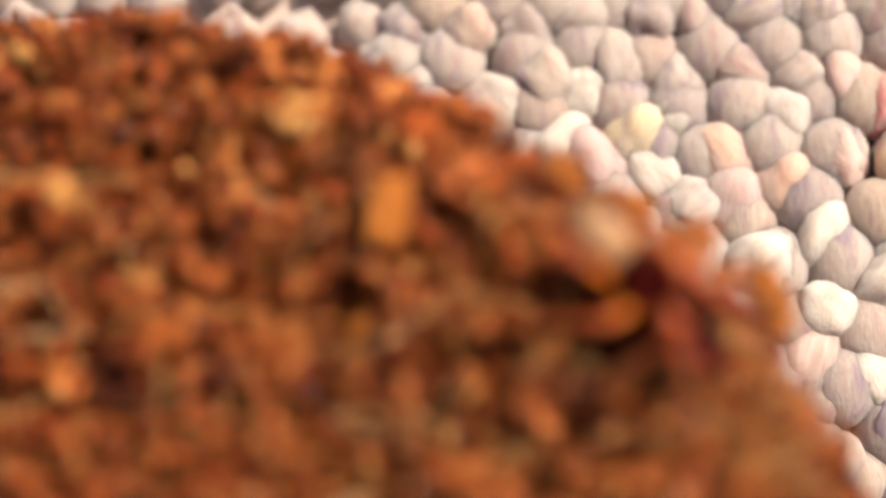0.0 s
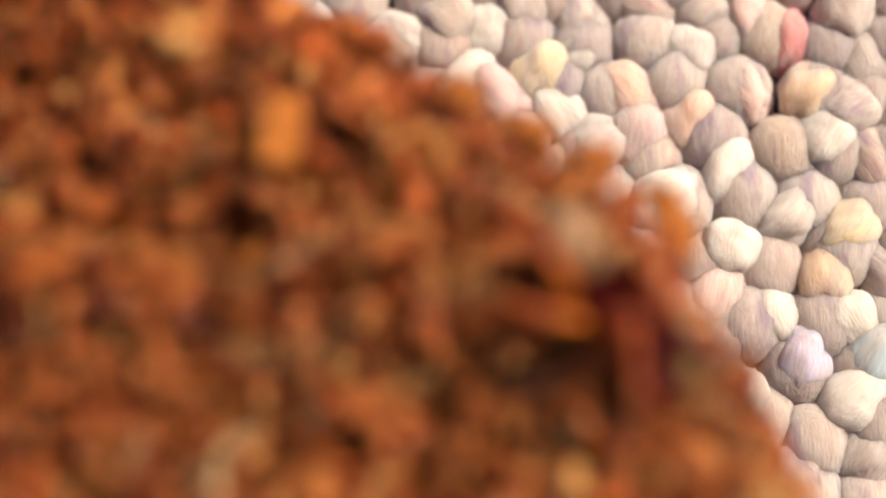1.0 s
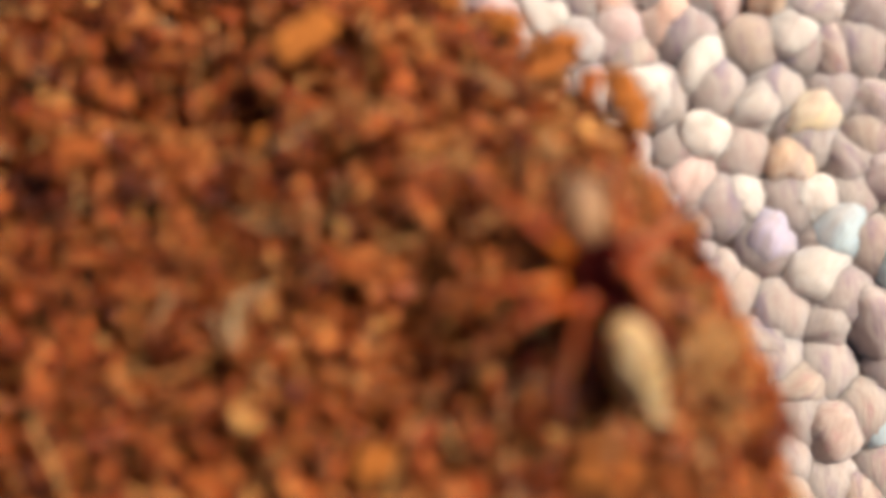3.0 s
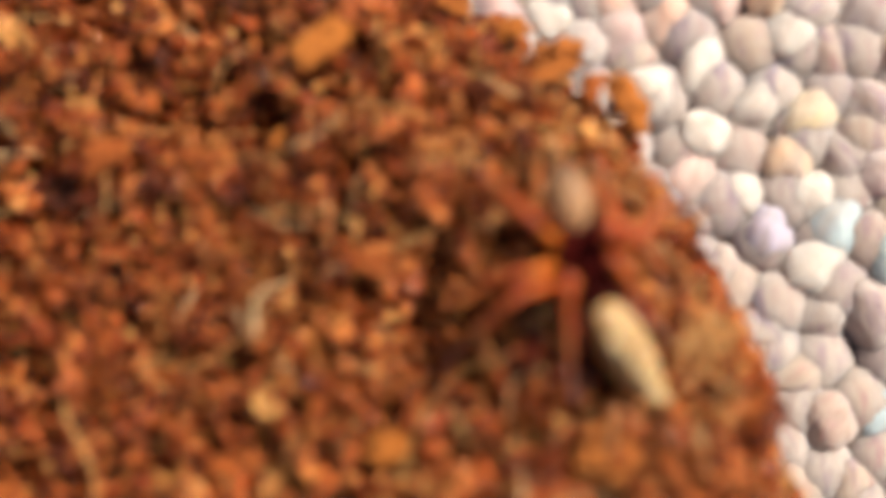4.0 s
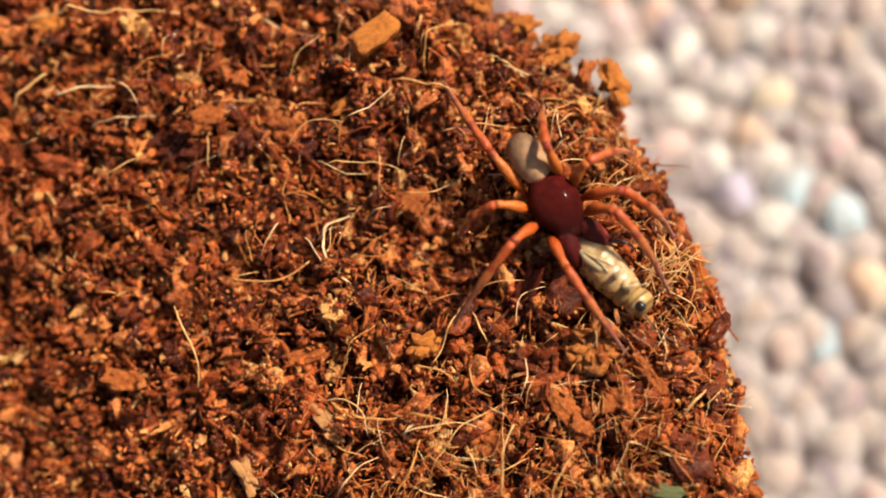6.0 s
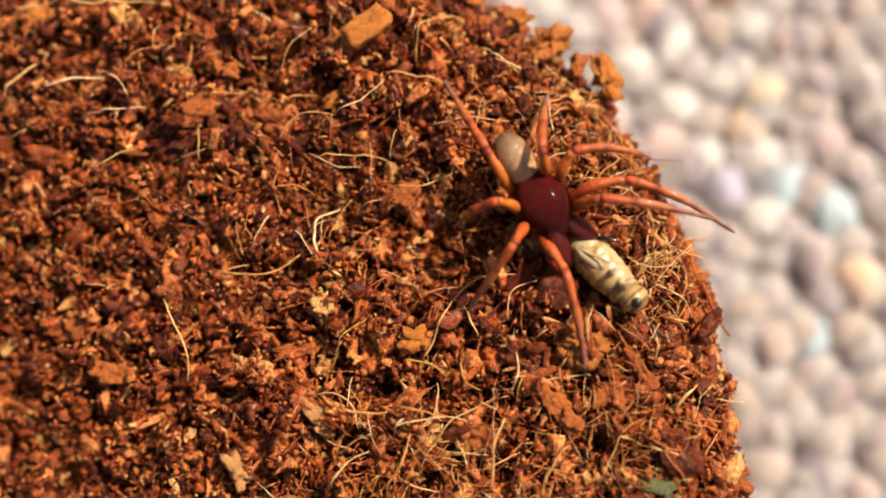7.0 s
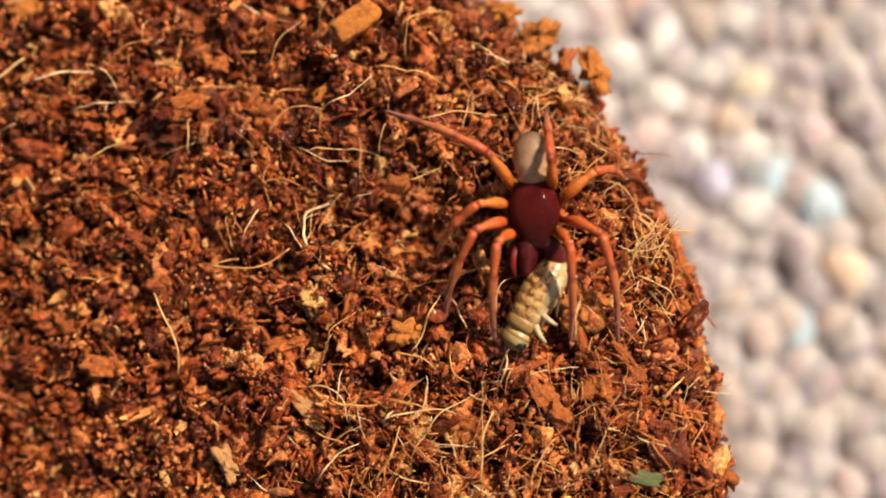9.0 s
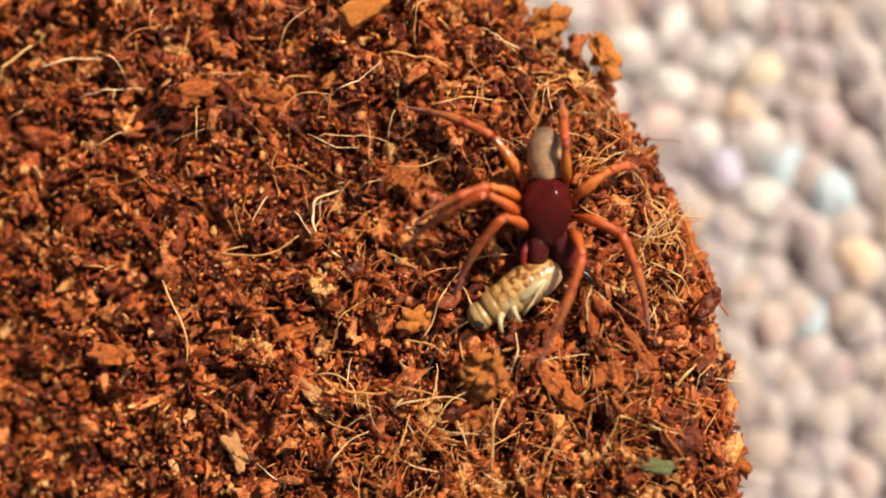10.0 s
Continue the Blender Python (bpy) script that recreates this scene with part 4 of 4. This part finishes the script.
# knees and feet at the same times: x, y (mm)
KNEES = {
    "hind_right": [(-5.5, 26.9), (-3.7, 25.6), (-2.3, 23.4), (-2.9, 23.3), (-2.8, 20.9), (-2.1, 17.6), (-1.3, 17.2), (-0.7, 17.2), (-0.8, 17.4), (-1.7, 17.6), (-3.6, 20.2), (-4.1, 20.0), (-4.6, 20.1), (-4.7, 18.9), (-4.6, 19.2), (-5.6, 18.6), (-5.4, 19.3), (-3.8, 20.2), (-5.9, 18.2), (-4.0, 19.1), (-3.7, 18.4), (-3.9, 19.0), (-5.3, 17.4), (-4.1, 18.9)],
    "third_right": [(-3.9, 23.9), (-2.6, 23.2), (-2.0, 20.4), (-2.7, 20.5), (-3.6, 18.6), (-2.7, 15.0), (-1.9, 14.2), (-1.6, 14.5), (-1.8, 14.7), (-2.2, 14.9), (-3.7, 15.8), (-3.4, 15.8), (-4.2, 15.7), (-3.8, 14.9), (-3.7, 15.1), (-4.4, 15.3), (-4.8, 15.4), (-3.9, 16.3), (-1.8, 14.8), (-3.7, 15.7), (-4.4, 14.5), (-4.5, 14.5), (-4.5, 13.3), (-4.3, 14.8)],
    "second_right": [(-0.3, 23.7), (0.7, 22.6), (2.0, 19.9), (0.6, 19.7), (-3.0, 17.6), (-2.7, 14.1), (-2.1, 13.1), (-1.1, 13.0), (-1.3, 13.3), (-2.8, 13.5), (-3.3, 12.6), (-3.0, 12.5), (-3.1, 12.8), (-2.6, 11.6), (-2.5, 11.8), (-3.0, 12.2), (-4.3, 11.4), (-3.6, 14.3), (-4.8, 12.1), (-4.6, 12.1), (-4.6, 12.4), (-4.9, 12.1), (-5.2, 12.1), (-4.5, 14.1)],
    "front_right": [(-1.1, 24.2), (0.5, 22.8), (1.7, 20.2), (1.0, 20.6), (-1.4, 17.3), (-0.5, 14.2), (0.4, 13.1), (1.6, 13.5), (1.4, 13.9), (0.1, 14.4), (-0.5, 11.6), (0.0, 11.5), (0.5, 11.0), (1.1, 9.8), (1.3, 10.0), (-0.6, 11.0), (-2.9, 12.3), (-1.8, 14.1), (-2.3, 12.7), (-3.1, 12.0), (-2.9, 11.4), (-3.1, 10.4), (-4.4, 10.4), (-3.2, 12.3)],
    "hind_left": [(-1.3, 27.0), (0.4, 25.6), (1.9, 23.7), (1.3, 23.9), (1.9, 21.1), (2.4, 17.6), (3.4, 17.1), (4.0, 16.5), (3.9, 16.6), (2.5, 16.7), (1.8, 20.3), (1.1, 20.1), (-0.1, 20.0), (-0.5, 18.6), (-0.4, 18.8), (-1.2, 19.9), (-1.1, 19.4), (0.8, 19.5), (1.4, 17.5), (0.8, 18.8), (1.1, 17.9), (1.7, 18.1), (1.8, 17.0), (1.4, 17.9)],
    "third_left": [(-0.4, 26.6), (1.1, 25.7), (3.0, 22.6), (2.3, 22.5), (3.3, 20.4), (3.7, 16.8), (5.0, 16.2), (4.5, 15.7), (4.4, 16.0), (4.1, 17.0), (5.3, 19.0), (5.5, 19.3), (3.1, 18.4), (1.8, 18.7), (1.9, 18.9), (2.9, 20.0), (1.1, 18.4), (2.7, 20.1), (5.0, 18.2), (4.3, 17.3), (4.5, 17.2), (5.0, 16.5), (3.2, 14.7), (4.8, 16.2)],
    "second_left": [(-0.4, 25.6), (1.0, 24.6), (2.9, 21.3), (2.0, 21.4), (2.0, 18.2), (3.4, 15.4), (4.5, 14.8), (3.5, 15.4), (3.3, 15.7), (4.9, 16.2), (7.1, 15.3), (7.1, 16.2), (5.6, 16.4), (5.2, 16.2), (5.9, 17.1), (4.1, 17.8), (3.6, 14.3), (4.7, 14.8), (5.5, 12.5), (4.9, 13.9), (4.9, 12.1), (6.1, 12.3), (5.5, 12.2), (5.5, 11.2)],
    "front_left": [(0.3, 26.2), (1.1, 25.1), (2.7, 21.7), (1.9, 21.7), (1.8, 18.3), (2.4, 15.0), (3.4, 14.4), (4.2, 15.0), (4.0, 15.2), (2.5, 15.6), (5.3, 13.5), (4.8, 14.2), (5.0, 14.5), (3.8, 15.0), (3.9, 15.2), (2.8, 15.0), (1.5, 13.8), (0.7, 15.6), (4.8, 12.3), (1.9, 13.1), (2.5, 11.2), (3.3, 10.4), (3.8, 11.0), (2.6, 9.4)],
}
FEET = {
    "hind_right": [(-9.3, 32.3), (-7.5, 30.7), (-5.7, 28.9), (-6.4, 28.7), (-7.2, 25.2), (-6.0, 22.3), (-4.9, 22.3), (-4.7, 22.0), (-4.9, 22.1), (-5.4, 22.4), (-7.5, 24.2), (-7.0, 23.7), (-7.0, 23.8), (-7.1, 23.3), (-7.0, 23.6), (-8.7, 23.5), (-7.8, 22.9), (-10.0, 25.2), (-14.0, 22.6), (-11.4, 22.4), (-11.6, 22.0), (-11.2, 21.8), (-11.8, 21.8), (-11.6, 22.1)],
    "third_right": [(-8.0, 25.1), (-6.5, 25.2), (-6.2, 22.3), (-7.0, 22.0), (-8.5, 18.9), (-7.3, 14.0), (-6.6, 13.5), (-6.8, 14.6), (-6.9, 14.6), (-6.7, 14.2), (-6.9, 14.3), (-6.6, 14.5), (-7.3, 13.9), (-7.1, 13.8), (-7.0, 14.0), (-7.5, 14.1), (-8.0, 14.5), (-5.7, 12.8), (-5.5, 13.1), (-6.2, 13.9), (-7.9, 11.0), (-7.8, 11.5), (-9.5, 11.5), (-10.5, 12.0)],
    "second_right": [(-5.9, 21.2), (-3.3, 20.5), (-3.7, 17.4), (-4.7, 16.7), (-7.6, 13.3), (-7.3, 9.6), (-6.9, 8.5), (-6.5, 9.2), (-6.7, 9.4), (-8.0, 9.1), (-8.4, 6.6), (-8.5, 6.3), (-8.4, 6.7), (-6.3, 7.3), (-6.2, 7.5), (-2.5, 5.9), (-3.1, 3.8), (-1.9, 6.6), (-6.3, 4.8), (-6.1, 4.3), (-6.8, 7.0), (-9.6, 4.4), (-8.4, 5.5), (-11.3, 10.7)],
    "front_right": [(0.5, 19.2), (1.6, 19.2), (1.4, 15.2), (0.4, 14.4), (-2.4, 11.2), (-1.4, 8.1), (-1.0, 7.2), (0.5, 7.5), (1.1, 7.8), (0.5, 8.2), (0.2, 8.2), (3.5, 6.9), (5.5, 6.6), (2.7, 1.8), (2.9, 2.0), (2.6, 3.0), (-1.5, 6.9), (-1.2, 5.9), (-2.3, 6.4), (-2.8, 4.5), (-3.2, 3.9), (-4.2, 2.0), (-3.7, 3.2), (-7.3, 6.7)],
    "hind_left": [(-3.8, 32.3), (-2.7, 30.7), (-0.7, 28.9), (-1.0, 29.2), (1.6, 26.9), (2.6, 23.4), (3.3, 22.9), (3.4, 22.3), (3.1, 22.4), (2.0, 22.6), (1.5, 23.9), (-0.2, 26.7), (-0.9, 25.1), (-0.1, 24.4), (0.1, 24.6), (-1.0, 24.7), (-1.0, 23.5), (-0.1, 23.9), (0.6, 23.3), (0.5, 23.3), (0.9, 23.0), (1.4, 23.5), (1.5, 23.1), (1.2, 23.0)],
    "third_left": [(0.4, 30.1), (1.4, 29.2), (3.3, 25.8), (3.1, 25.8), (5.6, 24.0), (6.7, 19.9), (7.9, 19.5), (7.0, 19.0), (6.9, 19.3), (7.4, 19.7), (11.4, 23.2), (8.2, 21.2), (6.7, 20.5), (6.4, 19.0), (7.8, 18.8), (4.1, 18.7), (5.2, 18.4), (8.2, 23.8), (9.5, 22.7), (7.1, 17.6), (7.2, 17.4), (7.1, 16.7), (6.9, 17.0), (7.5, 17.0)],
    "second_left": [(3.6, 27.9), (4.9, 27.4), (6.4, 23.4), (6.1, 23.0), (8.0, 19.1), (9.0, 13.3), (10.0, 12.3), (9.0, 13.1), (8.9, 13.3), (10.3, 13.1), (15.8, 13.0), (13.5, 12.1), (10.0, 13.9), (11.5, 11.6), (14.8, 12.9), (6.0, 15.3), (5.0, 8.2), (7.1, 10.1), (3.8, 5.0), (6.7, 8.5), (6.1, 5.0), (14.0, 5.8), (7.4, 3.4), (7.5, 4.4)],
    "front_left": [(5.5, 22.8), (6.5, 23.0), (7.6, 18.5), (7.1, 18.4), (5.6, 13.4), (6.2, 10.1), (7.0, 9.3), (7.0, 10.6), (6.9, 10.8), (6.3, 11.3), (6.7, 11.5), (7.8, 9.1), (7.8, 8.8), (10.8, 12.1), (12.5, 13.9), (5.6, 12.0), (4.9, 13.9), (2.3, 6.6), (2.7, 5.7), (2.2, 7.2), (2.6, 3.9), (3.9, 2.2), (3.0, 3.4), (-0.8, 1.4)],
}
# cricket: seconds, x, y (mm), tilt, roll, heading of its head
CRICKET = [
    (0.0, -1.3, 26.5, -2.7, 70.2, -121.7),
    (0.5, 0.51, 24.55, -2.7, 70.2, -119.7),
    (1.0, 2.42, 20.82, -2.7, 70.2, -131.9),
    (1.2, 5.33, 19.06, -2.7, 70.2, -124.3),
    (1.5, 3.3, 13.51, -14.0, 75.0, -172.0),
    (2.0, 3.9, 10.72, -24.0, 90.0, -172.0),
    (2.5, 4.5, 9.87, -42.0, 100.0, -166.0),
    (3.0, 4.6, 10.0, -48.0, 105.0, -158.0),
    (3.2, 4.5, 10.1, -48.0, 105.0, -156.0),
    (4.3, 3.6, 10.7, -20.0, 105.0, -140.0),
    (4.5, 2.68, 11.02, 6.5, 103.5, -125.6),
    (5.0, 4.11, 11.1, 5.6, 104.0, -133.3),
    (5.5, 4.05, 10.93, 5.1, 104.1, -137.3),
    (6.8, 4.2, 10.2, 4.6, 104.3, -138.4),
    (7.0, 4.36, 10.41, 4.6, 104.3, -138.4),
    (7.5, 2.83, 10.52, 5.6, 111.3, -150.0),
    (7.8, -0.48, 8.46, 4.0, 119.8, -218.4),
    (8.0, 1.56, 9.71, -1.0, 85.1, -181.7),
    (8.3, 2.0, 7.72, -4.0, 60.2, -180.8),
    (8.5, 0.69, 8.02, -4.2, 58.3, -206.4),
    (9.0, 0.03, 7.44, -5.1, 50.3, -210.6),
    (9.5, -0.86, 6.59, -4.0, 48.2, -211.9),
    (9.8, -1.33, 6.89, -4.0, 60.2, -225.6),
    (10.0, -2.39, 7.0, -3.0, 60.1, -238.7),
]


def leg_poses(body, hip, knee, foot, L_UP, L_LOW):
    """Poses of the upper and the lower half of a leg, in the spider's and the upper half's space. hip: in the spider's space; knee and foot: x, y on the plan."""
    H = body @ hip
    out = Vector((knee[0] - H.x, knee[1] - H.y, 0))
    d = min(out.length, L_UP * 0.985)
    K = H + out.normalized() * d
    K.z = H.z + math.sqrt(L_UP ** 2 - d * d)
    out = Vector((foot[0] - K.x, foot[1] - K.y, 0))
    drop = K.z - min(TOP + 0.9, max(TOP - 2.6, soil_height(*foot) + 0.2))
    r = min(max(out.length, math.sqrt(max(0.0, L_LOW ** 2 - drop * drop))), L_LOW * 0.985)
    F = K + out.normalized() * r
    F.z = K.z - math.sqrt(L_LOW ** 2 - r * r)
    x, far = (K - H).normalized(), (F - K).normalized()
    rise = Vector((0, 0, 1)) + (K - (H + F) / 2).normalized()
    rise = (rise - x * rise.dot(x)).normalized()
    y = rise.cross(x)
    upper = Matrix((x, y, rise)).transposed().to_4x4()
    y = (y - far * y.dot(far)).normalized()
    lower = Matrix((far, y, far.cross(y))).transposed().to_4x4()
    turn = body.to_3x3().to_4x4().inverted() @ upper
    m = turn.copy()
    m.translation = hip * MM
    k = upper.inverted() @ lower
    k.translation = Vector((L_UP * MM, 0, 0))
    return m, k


def motions():
    rows = []
    for t, x, y, rz in SPIDER:
        rows.append((t, at_mm(x, y, TOP + 2.7, -4, 0, rz)))
    walk(spider, rows)
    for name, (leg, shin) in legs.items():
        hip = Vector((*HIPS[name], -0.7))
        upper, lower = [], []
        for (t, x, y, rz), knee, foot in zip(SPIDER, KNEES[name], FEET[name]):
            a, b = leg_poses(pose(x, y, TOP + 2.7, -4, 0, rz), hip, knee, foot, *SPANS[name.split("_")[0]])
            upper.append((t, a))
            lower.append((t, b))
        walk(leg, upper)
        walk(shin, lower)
    walk(cricket, [(t, at_mm(x, y, TOP + 1.7, tilt, 0, rz) @ pose(0, 0, 0, 0, roll, 0)) for t, x, y, tilt, roll, rz in CRICKET])
    z = soil_height(-14.6, 30.0) + 0.55
    before, after = at_mm(-15.65, 30.4, z, 0, 0, 84), at_mm(-14.3, 29.9, z, 5, -4, 36)
    walk(wood_chip, [(0.0, before), (1.15, before), (1.45, after), (10.0, after)])
    still = at_mm(8.4, 11.4, TOP - 0.3, 0, 0, 0)
    walk(fibre_tuft, [(0.0, still), (7.2, still), (7.4, at_mm(7.6, 11.8, TOP + 0.5, 0, -8, 14)), (7.6, at_mm(7.3, 12.2, TOP + 0.7, 0, -10, 30)), (7.9, at_mm(8.6, 12.2, TOP - 0.3, 0, 0, 12)),
                      (10.0, at_mm(8.6, 12.2, TOP - 0.3, 0, 0, 12))])
    rest = at_mm(2.6, 4.7, TOP + 0.6, 0, 0, 0)
    walk(soil_clump, [(0.0, rest), (8.2, rest), (8.5, at_mm(2.6, 4.9, TOP + 1.2, 0, 0, 10)), (9.0, at_mm(3.5, 6.8, TOP + 0.9, 0, 0, 30)),
                      (9.5, at_mm(3.0, 5.2, TOP + 0.8, 0, 0, 20)), (9.8, at_mm(-1.6, 3.0, TOP + 1.5, 10, 0, 0)), (10.0, at_mm(-4.7, 1.0, TOP + 1.7, 15, 0, -20))])


motions()
